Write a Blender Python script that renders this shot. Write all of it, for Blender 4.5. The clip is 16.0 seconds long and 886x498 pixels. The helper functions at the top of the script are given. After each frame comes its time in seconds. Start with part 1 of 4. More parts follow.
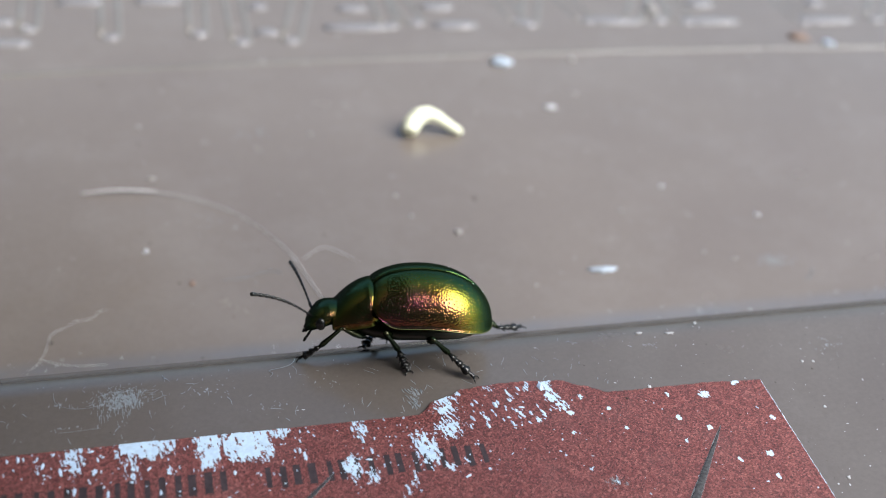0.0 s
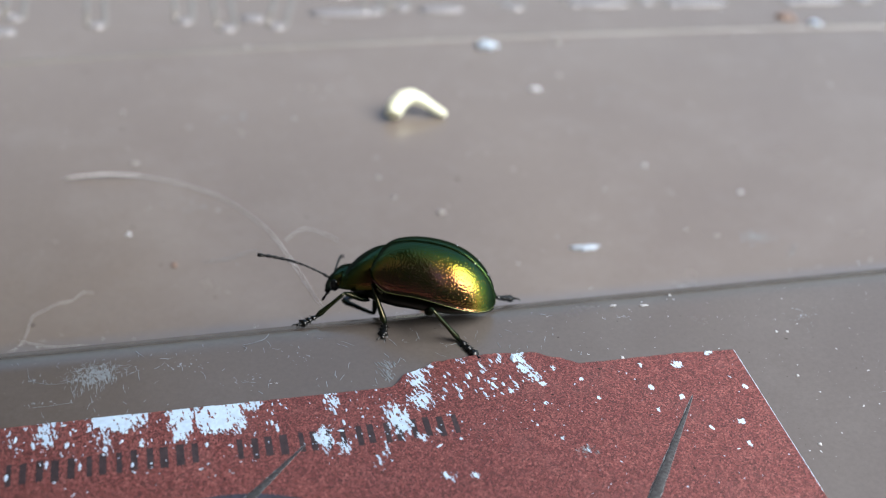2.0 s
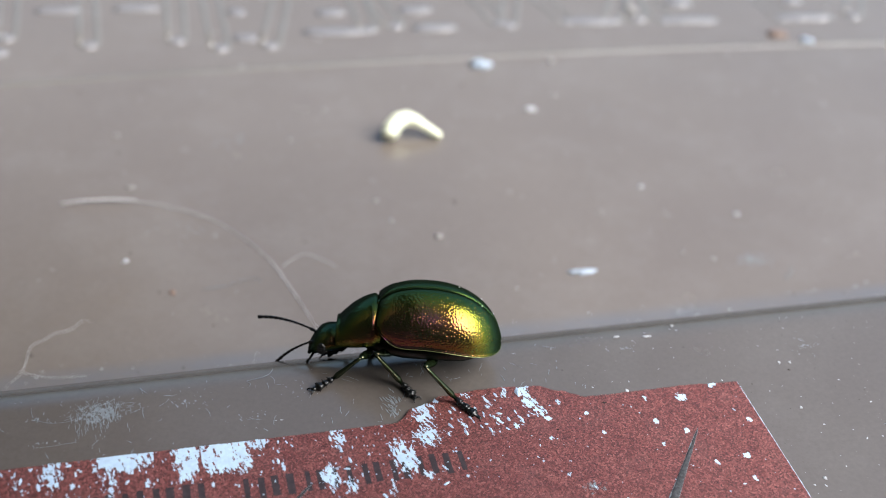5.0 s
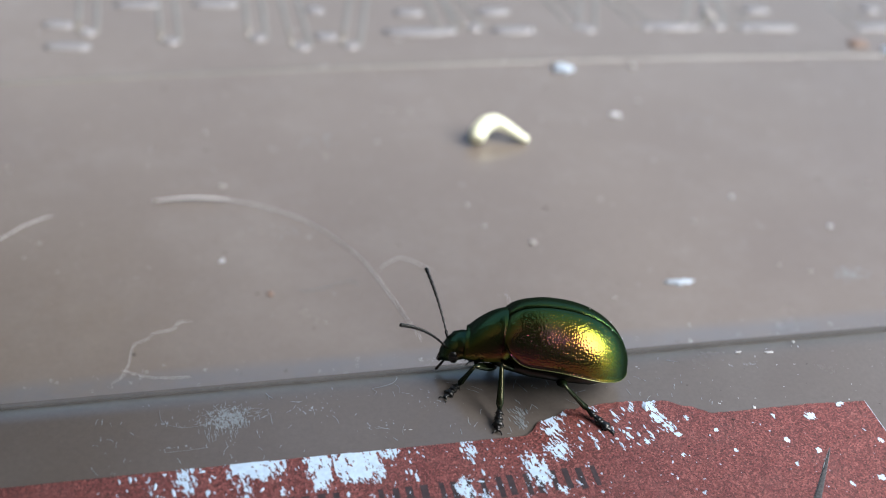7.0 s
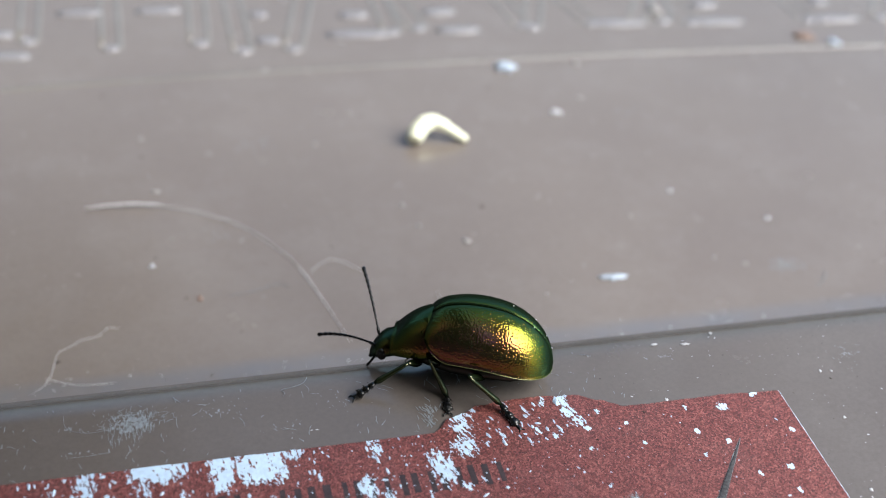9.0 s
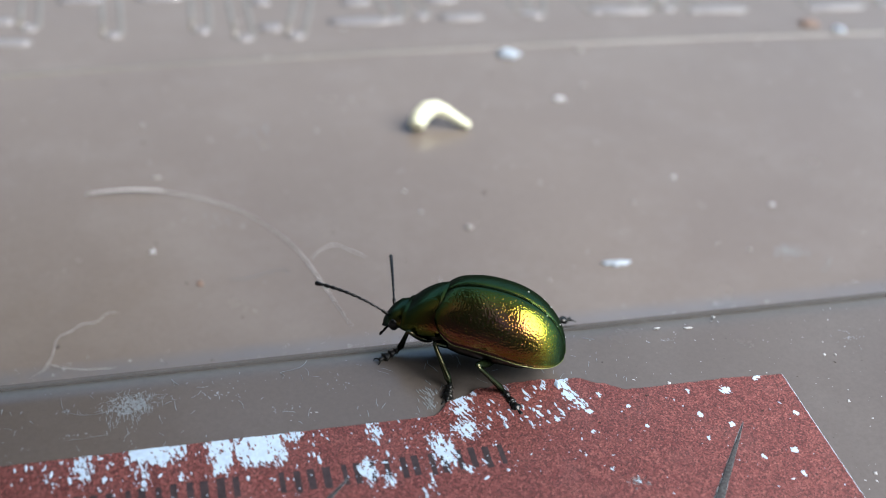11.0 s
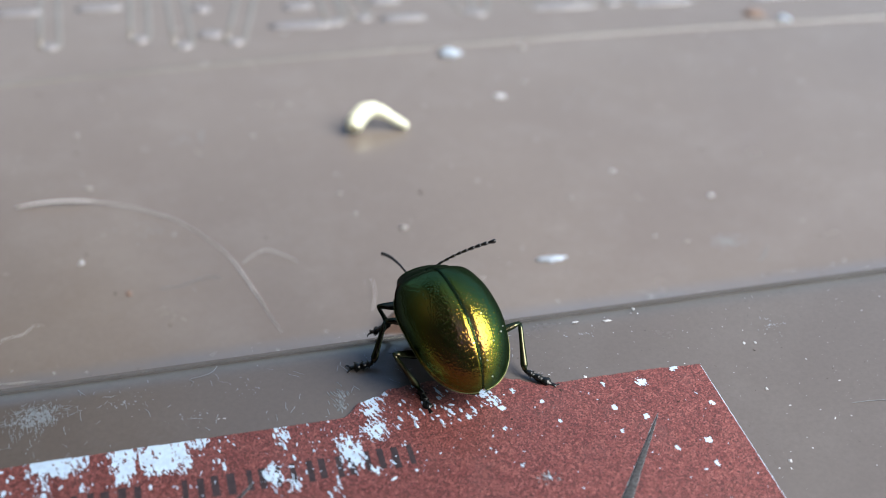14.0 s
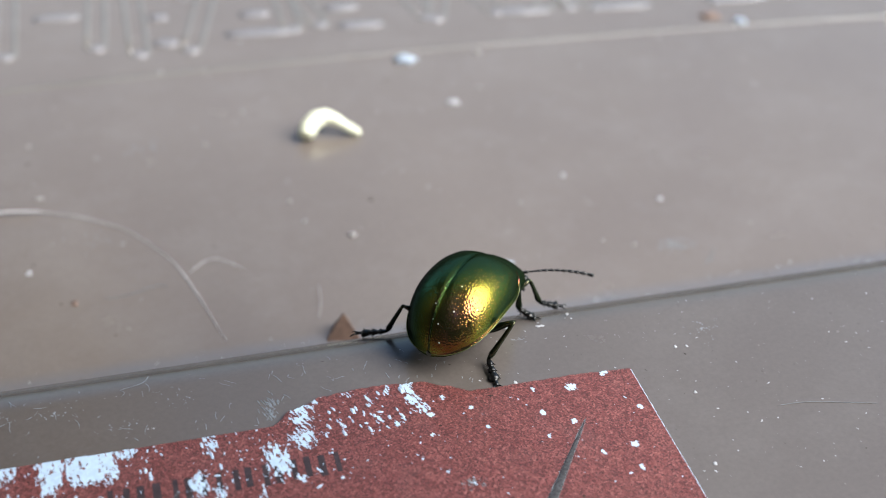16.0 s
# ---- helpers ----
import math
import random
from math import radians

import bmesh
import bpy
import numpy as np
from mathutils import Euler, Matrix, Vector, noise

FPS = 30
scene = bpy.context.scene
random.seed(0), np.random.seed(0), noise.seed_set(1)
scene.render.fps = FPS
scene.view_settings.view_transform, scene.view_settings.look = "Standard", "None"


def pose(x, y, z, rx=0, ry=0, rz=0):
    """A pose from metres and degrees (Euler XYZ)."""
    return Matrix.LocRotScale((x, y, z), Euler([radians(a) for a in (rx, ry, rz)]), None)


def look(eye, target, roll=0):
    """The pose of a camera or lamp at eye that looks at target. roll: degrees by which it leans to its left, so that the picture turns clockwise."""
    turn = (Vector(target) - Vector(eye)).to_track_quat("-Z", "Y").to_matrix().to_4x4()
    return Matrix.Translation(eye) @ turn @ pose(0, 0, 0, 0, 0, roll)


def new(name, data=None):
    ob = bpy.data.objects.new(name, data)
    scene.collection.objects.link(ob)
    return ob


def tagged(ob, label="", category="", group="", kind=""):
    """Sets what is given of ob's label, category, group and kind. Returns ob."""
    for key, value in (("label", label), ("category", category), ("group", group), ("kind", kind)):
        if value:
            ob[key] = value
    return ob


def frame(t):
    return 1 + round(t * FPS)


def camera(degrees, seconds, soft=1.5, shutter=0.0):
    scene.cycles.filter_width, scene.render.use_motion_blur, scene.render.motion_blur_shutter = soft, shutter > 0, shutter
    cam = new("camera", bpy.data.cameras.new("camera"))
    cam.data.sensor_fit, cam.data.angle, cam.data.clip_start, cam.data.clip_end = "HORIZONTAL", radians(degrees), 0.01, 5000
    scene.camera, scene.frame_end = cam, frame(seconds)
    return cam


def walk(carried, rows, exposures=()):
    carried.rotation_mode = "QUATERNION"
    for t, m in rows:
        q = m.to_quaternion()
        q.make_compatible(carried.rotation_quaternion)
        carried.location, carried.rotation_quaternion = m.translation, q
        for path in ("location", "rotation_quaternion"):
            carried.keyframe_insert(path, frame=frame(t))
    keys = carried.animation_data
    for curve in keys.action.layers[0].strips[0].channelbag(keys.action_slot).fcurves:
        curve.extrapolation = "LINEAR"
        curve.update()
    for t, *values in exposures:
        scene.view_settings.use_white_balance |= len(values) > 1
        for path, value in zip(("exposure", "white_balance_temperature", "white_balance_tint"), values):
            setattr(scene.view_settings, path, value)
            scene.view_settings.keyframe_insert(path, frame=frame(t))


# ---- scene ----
MM = 0.001
BACK = -9.34          # height of the rear panel below the front plate, in mm

# ---- camera ----
CAMERA_WAY = [
    (0, (-15.219, -45.250, 40.131), (36.070, 16.212, 5.543)),
    (0.5, (-15.879, -45.182, 39.830), (36.353, 15.963, 5.616)),
    (1, (-15.955, -45.141, 39.798), (36.485, 15.793, 5.332)),
    (1.5, (-14.321, -45.824, 39.861), (36.456, 15.620, 4.505)),
    (2, (-13.667, -46.484, 39.483), (36.296, 15.831, 4.663)),
    (2.5, (-13.574, -46.378, 39.579), (36.349, 16.245, 4.683)),
    (3, (-13.660, -46.281, 39.782), (36.231, 16.579, 4.875)),
    (3.2, (-13.687, -46.158, 39.832), (36.248, 16.758, 5.018)),
    (5.3, (-14.994, -45.006, 40.746), (36.139, 16.806, 5.003)),
    (5.5, (-15.563, -44.794, 40.732), (36.085, 16.707, 5.162)),
    (6, (-18.277, -43.573, 40.716), (36.196, 16.848, 5.905)),
    (6.5, (-20.131, -42.916, 40.387), (36.285, 16.437, 6.384)),
    (7, (-19.878, -42.982, 40.355), (36.402, 16.020, 5.874)),
    (7.5, (-18.445, -43.578, 40.358), (36.233, 15.694, 5.017)),
    (8, (-14.834, -44.975, 40.083), (36.162, 15.547, 4.262)),
    (8.5, (-15.117, -44.536, 40.046), (36.257, 16.055, 4.566)),
    (9, (-15.573, -44.002, 40.279), (36.159, 16.241, 4.658)),
    (9.2, (-15.439, -44.122, 40.247), (35.988, 16.193, 4.442)),
    (11.3, (-15.282, -44.015, 39.303), (36.436, 15.975, 4.557)),
    (11.5, (-15.136, -43.991, 39.179), (36.234, 16.226, 4.314)),
    (12, (-14.193, -44.387, 39.015), (36.164, 16.143, 3.957)),
    (12.5, (-13.624, -44.287, 39.060), (36.222, 16.239, 3.739)),
    (13, (-13.113, -44.332, 39.077), (36.208, 16.356, 3.513)),
    (13.5, (-12.516, -44.372, 39.152), (36.224, 16.370, 3.224)),
    (14, (-11.170, -44.749, 39.067), (36.155, 16.297, 2.827)),
    (14.5, (-11.087, -44.816, 38.956), (36.174, 16.327, 3.068)),
    (15, (-10.741, -44.782, 39.227), (36.240, 16.480, 2.853)),
    (15.5, (-10.169, -44.981, 39.961), (36.076, 16.687, 3.127)),
    (16, (-8.272, -45.687, 39.617), (36.021, 16.771, 2.453)),
]
def camera_pose(eye, turn):
    tilt, yaw, roll = (radians(a) for a in turn)
    ahead = Vector((math.cos(tilt) * math.sin(yaw), math.cos(tilt) * math.cos(yaw), -math.sin(tilt)))
    eye = Vector(eye) * MM
    return look(eye, eye + ahead * 0.05, turn[2])


cam = camera(40.93, 16.0, soft=0.9, shutter=0.3)
cam.data.dof.use_dof = True
cam.data.dof.focus_distance = 0.0580
cam.data.dof.aperture_fstop = 47.0
walk(cam, [(t, camera_pose(eye, turn)) for t, eye, turn in CAMERA_WAY],
     exposures=[(0.0, 1.07), (1.3, 1.075), (2.6, 1.13), (16.0, 1.13)])

# ---- light ----
SUN_ELEVATION, SUN_AZIMUTH = 48.0, 121.0      # azimuth clockwise from +y
world = bpy.data.worlds.new("sky")
world.use_nodes = True
scene.world = world
wn, wl = world.node_tree.nodes, world.node_tree.links
sky = wn.new("ShaderNodeTexSky")
sky.sky_type = "NISHITA"
sky.sun_disc = False
sky.sun_elevation = radians(SUN_ELEVATION)
sky.sun_rotation = radians(SUN_AZIMUTH)
sky.dust_density = 1.0
sky.air_density = 1.4
sky.ozone_density = 3.0
wl.new(sky.outputs["Color"], wn["Background"].inputs["Color"])
wn["Background"].inputs["Strength"].default_value = 0.083
sun = new("sun", bpy.data.lights.new("sun", "SUN"))
sun.data.energy = 4.3
sun.data.angle = radians(54)
sun.data.color = (1.0, 0.965, 0.905)
ce, se = math.cos(radians(SUN_ELEVATION)), math.sin(radians(SUN_ELEVATION))
ca, sa = math.cos(radians(SUN_AZIMUTH)), math.sin(radians(SUN_AZIMUTH))
sun.matrix_world = look((0.3 * ce * sa, 0.3 * ce * ca, 0.3 * se), (0, 0, 0))


# ---- materials ----
class Mat:
    """A node material with a principled shader and a few shorthands."""

    def __init__(self, name, color, rough=0.5, metal=0.0, ior=1.5):
        self.m = bpy.data.materials.new(name)
        self.m.use_nodes = True
        self.n, self.l = self.m.node_tree.nodes, self.m.node_tree.links
        self.p = self.n["Principled BSDF"]
        self.p.inputs["Base Color"].default_value = (*color, 1)
        self.p.inputs["Roughness"].default_value = rough
        self.p.inputs["Metallic"].default_value = metal
        self.p.inputs["IOR"].default_value = ior
        self.co = self.n.new("ShaderNodeTexCoord").outputs["Object"]
        self.bumped = None

    def noise(self, scale, detail=4.0, rough=0.6, stretch=None):
        node = self.n.new("ShaderNodeTexNoise")
        node.inputs["Scale"].default_value = scale
        node.inputs["Detail"].default_value = detail
        node.inputs["Roughness"].default_value = rough
        source = self.co
        if stretch:
            mapping = self.n.new("ShaderNodeMapping")
            mapping.inputs["Scale"].default_value = stretch
            self.l.new(self.co, mapping.inputs["Vector"])
            source = mapping.outputs["Vector"]
        self.l.new(source, node.inputs["Vector"])
        return node.outputs["Fac"]

    def cells(self, scale, feature="F1"):
        node = self.n.new("ShaderNodeTexVoronoi")
        node.feature = feature
        node.inputs["Scale"].default_value = scale
        self.l.new(self.co, node.inputs["Vector"])
        return node.outputs["Distance"]

    def ramp(self, fac, stops):
        node = self.n.new("ShaderNodeValToRGB")
        els = node.color_ramp.elements
        while len(els) < len(stops):
            els.new(0.5)
        for e, (at, c) in zip(els, stops):
            e.position = at
            e.color = (*c, 1) if len(c) == 3 else c
        self.l.new(fac, node.inputs["Fac"])
        return node.outputs["Color"]

    def mix(self, fac, a, b, mode="MIX"):
        node = self.n.new("ShaderNodeMix")
        node.data_type, node.blend_type = "RGBA", mode
        for sock, val in ((node.inputs[0], fac), (node.inputs[6], a), (node.inputs[7], b)):
            if isinstance(val, (int, float)):
                sock.default_value = val
            elif isinstance(val, tuple):
                sock.default_value = (*val, 1)
            else:
                self.l.new(val, sock)
        return node.outputs[2]

    def color(self, socket):
        self.l.new(socket, self.p.inputs["Base Color"])

    def rough(self, socket):
        self.l.new(socket, self.p.inputs["Roughness"])

    def bump(self, height, distance, strength=1.0):
        node = self.n.new("ShaderNodeBump")
        node.inputs["Distance"].default_value = distance
        node.inputs["Strength"].default_value = strength
        self.l.new(height, node.inputs["Height"])
        if self.bumped is not None:
            self.l.new(self.bumped, node.inputs["Normal"])
        self.bumped = node.outputs["Normal"]
        self.l.new(self.bumped, self.p.inputs["Normal"])


def grey(v):
    return (v, v, v)


def plastic_material(name, tone, warm=1.0, groove=False, blue=1.0, shaded_edge=False):
    m = Mat(name, (0.2, 0.16, 0.13), 0.36, 0.0, 1.66)
    m.p.inputs["Base Color"].default_value = (*tuple(0.1 * tone for k in range(3)), 1)
    broad = m.noise(45, 5, 0.6)
    fine = m.noise(900, 3, 0.6)
    c1 = m.ramp(broad, [(at, (tone * warm * c[0], tone * c[1], tone * blue / warm ** 0.5 * c[2])) for at, c in ((0.3, (0.105, 0.0905, 0.0800)), (0.55, (0.113, 0.0985, 0.0865)), (0.75, (0.121, 0.107, 0.096)))])
    dusty = m.ramp(m.noise(160, 8, 0.7), [(0.48, grey(0.0)), (0.78, grey(0.17))])
    c2 = m.mix(dusty, c1, (0.20 * tone, 0.19 * tone, 0.183 * tone))
    speck = m.ramp(m.cells(1100), [(0.0, grey(1.0)), (0.055, grey(0.0))])
    speckmask = m.ramp(m.noise(120, 3), [(0.5, grey(0.0)), (0.62, grey(0.55))])
    speckle = m.mix(1.0, speck, speckmask, "MULTIPLY")
    grain = m.ramp(m.noise(3800, 3, 0.75), [(0.30, grey(0.93)), (0.5, grey(1.0)), (0.72, grey(1.07))])
    c2 = m.mix(1.0, c2, grain, "MULTIPLY")
    if groove:      # a cloudy bluish strip along the foot of the plate
        along = m.n.new("ShaderNodeSeparateXYZ")
        m.l.new(m.co, along.inputs["Vector"])
        wide = m.n.new("ShaderNodeMapRange")
        wide.inputs["From Min"].default_value, wide.inputs["From Max"].default_value = 0.0119, 0.0109
        m.l.new(along.outputs["Y"], wide.inputs["Value"])
        cloud = m.ramp(m.noise(420, 6, 0.7), [(0.30, grey(0.35)), (0.70, grey(0.75))])
        c2 = m.mix(m.mix(1.0, wide.outputs["Result"], cloud, "MULTIPLY"), c2, (0.125, 0.132, 0.150))
    if shaded_edge:       # shade and dirt painted dark along the rounded rear edge
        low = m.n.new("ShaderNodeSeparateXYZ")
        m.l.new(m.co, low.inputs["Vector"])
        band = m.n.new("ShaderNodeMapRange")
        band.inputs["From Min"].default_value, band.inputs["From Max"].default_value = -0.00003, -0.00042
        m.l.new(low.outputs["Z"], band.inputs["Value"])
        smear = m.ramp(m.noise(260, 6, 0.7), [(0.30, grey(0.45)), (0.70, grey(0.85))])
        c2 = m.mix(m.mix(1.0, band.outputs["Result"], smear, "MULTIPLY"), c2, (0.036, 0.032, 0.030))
    m.color(m.mix(speckle, c2, (0.55, 0.53, 0.52)))
    m.rough(m.ramp(m.noise(210, 6, 0.7), [(0.25, grey(0.15)), (0.75, grey(0.30))]))
    m.bump(fine, 0.00002, 0.15)
    m.bump(m.noise(50, 2, 0.4), 0.00012, 0.15)
    return m.m


def sticker_material():
    m = Mat("red_print", (0.2, 0.05, 0.035), 0.5)
    cell = m.n.new("ShaderNodeTexVoronoi")
    cell.inputs["Scale"].default_value = 14500
    m.l.new(m.co, cell.inputs["Vector"])
    grain = m.mix(0.25, cell.outputs["Color"], m.noise(9000, 3, 0.8))
    c = m.ramp(grain, [(0.20, (0.044, 0.0135, 0.0130)), (0.45, (0.122, 0.036, 0.033)), (0.62, (0.178, 0.055, 0.049)), (0.82, (0.32, 0.125, 0.112))])
    wear = m.ramp(m.noise(380, 6, 0.65), [(0.52, grey(0.0)), (0.75, grey(0.25))])
    m.color(m.mix(wear, c, (0.19, 0.095, 0.092)))
    m.rough(m.ramp(m.noise(3000, 2), [(0.3, grey(0.30)), (0.7, grey(0.50))]))
    m.bump(grain, 0.00006, 1.0)
    return m.m


def plain_material(name, color, rough=0.5, vary=0.25, scale=2500, metal=0.0, bump=0.00001):
    m = Mat(name, color, rough, metal)
    f = m.noise(scale, 4, 0.65)
    lo = tuple(v * (1 - vary) for v in color)
    hi = tuple(min(1.0, v * (1 + vary)) for v in color)
    m.color(m.ramp(f, [(0.3, lo), (0.7, hi)]))
    m.bump(f, bump, 0.6)
    return m.m


def shell_material(name, film, pits, tone=(0.004, 0.009, 0.003), rough=0.15, dense=2.2, falls=(0.20, 0.41, 0.68)):
    """Iridescent cuticle: a thin clear layer over a dense dark ground, whose gloss dies away at a slant."""
    m = Mat(name, tone, rough, 0.0, dense)
    m.p.inputs["Specular Tint"].default_value = (1.0, 0.98, 0.92, 1.0)
    m.p.inputs["Thin Film IOR"].default_value = 1.58
    m.p.inputs["Coat Weight"].default_value = 0.25
    m.p.inputs["Coat IOR"].default_value = 1.45
    m.p.inputs["Coat Roughness"].default_value = rough
    spread = m.n.new("ShaderNodeMapRange")
    spread.inputs["To Min"].default_value, spread.inputs["To Max"].default_value = -7, 7
    m.l.new(m.noise(420, 3, 0.5), spread.inputs["Value"])
    along = m.n.new("ShaderNodeSeparateXYZ")
    m.l.new(m.co, along.inputs["Vector"])
    grade = m.n.new("ShaderNodeMapRange")      # the layer thins towards the tail
    grade.inputs["From Min"].default_value, grade.inputs["From Max"].default_value = -4.4 * MM, 1.0 * MM
    grade.inputs["To Min"].default_value, grade.inputs["To Max"].default_value = film - 7, film + 13
    m.l.new(along.outputs["X"], grade.inputs["Value"])
    rising = m.n.new("ShaderNodeMapRange")     # and towards the ridge of the back
    rising.inputs["From Min"].default_value, rising.inputs["From Max"].default_value = 1.1 * MM, 3.9 * MM
    rising.inputs["To Min"].default_value, rising.inputs["To Max"].default_value = 10, -5
    m.l.new(along.outputs["Z"], rising.inputs["Value"])
    both = m.n.new("ShaderNodeMath")
    m.l.new(spread.outputs["Result"], both.inputs[0])
    m.l.new(rising.outputs["Result"], both.inputs[1])
    total = m.n.new("ShaderNodeMath")
    m.l.new(both.outputs["Value"], total.inputs[0])
    m.l.new(grade.outputs["Result"], total.inputs[1])
    m.l.new(total.outputs["Value"], m.p.inputs["Thin Film Thickness"])
    m.rough(m.ramp(m.noise(900, 4), [(0.3, grey(rough - 0.02)), (0.7, grey(rough + 0.03))]))
    if pits:
        cell = m.n.new("ShaderNodeTexVoronoi")
        cell.feature = "SMOOTH_F1"
        cell.inputs["Scale"].default_value = 7600
        cell.inputs["Smoothness"].default_value = 0.35
        cell.inputs["Randomness"].default_value = 0.72
        m.l.new(m.co, cell.inputs["Vector"])
        dents = m.ramp(cell.outputs["Distance"], [(0.0, grey(0.0)), (0.30, grey(0.75)), (0.60, grey(1.0))])
        m.bump(dents, 0.00003, pits)
        m.l.new(m.bumped, m.p.inputs["Coat Normal"])
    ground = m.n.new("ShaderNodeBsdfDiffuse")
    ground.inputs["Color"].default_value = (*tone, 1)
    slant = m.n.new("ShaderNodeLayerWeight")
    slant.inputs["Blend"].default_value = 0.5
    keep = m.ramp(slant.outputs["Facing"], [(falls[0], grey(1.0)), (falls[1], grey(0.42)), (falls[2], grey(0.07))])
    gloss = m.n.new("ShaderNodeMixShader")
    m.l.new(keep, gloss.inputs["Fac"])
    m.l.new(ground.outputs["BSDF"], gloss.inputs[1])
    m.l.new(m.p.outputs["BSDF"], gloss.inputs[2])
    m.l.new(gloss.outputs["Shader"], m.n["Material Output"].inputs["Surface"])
    return m.m


PLASTIC = plastic_material("brown_plastic", 1.34, 1.025, True, blue=1.01)
PLATE = plastic_material("darker_brown_plastic", 0.97, 1.0, blue=1.035, shaded_edge=True)
# paler tones paint the glints of the raised strokes and line
RAISED = plastic_material("highlit_raised_plastic", 1.85, 0.9, blue=1.12)
MOULDED = plastic_material("moulded_plastic", 1.5, 0.93)
RED = sticker_material()
WHITE = plain_material("bare_white_backing", (0.45, 0.59, 0.76), 0.55, 0.12, 3500)
INK = plain_material("dark_ink", (0.034, 0.023, 0.026), 0.55, 0.5, 3000)
NAVY = plain_material("navy_print", (0.035, 0.037, 0.055), 0.5, 0.4, 3000)
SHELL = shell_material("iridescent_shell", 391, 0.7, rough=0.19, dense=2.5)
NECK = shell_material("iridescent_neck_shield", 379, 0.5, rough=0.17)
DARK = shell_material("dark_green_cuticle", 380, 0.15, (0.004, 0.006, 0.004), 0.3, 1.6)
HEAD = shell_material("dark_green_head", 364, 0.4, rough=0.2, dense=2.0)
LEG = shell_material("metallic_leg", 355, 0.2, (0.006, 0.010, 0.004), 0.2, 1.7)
RIM = plain_material("bright_rim", (0.15, 0.16, 0.07), 0.25, 0.4, 6000, 0.6)
BLACK = plain_material("black_cuticle", (0.005, 0.0055, 0.0055), 0.24, 0.4, 9000)
PALE = plain_material("pale_skin", (0.74, 0.76, 0.58), 0.5, 0.15, 1800)
FLUFF = plain_material("white_fibre", (0.52, 0.51, 0.52), 0.6, 0.1, 4000)
HAZE = plain_material("dull_dust", (0.25, 0.24, 0.235), 0.8, 0.25, 4000)
DUST = plain_material("pale_dust", (0.40, 0.41, 0.44), 0.8, 0.25, 4000)
FLAKE = plain_material("bluish_white_flake", (0.31, 0.37, 0.45), 0.5, 0.3, 1600)
GRIT = plain_material("dark_grit", (0.03, 0.022, 0.018), 0.8, 0.5, 6000)
HUSK = plain_material("brown_husk", (0.17, 0.115, 0.09), 0.55, 0.4, 2500)
CHIP = plain_material("dark_brown_scale", (0.115, 0.072, 0.055), 0.6, 0.4, 2500)
SPLINTER = plain_material("grey_scored_print", (0.036, 0.037, 0.042), 0.8, 0.8, 7000)
PAVING = plain_material("grey_paving", (0.22, 0.21, 0.20), 0.85, 0.3, 9, bump=0.002)
BLOCKER = plain_material("dark_blocker", (0.030, 0.025, 0.021), 0.7, 0.3, 40, bump=0.0005)
SCORE = plain_material("fine_score", (0.19, 0.22, 0.25), 0.7, 0.3, 4000)
SCRATCH = plain_material("pale_scratch", (0.18, 0.20, 0.225), 0.7, 0.25, 4000)


# ---- mesh helpers (all lengths in mm) ----
def mesh_object(name, verts, faces, material, parent=None, smooth=True, label=""):
    data = bpy.data.meshes.new(name)
    data.from_pydata([tuple(c * MM for c in v) for v in verts], [], faces)
    data.materials.append(material)
    if smooth:
        for p in data.polygons:
            p.use_smooth = True
    bm = bmesh.new()
    bm.from_mesh(data)
    bmesh.ops.recalc_face_normals(bm, faces=bm.faces)
    bm.to_mesh(data)
    bm.free()
    ob = new(name, data)
    ob.parent = parent
    if label:
        tagged(ob, label)
    return ob


def tube(points, radii, segs=8, squash=1.0):
    """A closed tube along points: verts and faces. squash flattens it in height."""
    pts = [Vector(p) for p in points]
    verts, faces = [], []
    for i, p in enumerate(pts):
        d = (pts[min(i + 1, len(pts) - 1)] - pts[max(i - 1, 0)]).normalized()
        side = d.cross(Vector((0, 0, 1)))
        side = side.normalized() if side.length > 1e-4 else Vector((1, 0, 0))
        up = side.cross(d)
        for k in range(segs):
            a = 2 * math.pi * k / segs
            verts.append(p + side * (radii[i] * math.cos(a)) + up * (radii[i] * squash * math.sin(a)))
    for i in range(len(pts) - 1):
        for k in range(segs):
            b = (k + 1) % segs
            faces.append((i * segs + k, i * segs + b, (i + 1) * segs + b, (i + 1) * segs + k))
    faces.append(tuple(range(segs))[::-1])
    faces.append(tuple((len(pts) - 1) * segs + k for k in range(segs)))
    return verts, faces


def merged(*shapes):
    verts, faces = [], []
    for v, f in shapes:
        o = len(verts)
        verts += v
        faces += [tuple(i + o for i in q) for q in f]
    return verts, faces


def ball(c, r, rings=8, segs=12):
    """An ellipsoid; r is three half axes."""
    verts, faces = [], []
    for i in range(rings + 1):
        a = math.pi * i / rings
        for k in range(segs):
            b = 2 * math.pi * k / segs
            s = max(math.sin(a), 0.02)
            verts.append(Vector((c[0] + r[0] * s * math.cos(b), c[1] + r[1] * s * math.sin(b), c[2] + r[2] * math.cos(a))))
    for i in range(rings):
        for k in range(segs):
            b = (k + 1) % segs
            faces.append((i * segs + k, i * segs + b, (i + 1) * segs + b, (i + 1) * segs + k))
    faces.append(tuple(range(segs))[::-1])
    faces.append(tuple(rings * segs + k for k in range(segs)))
    return verts, faces


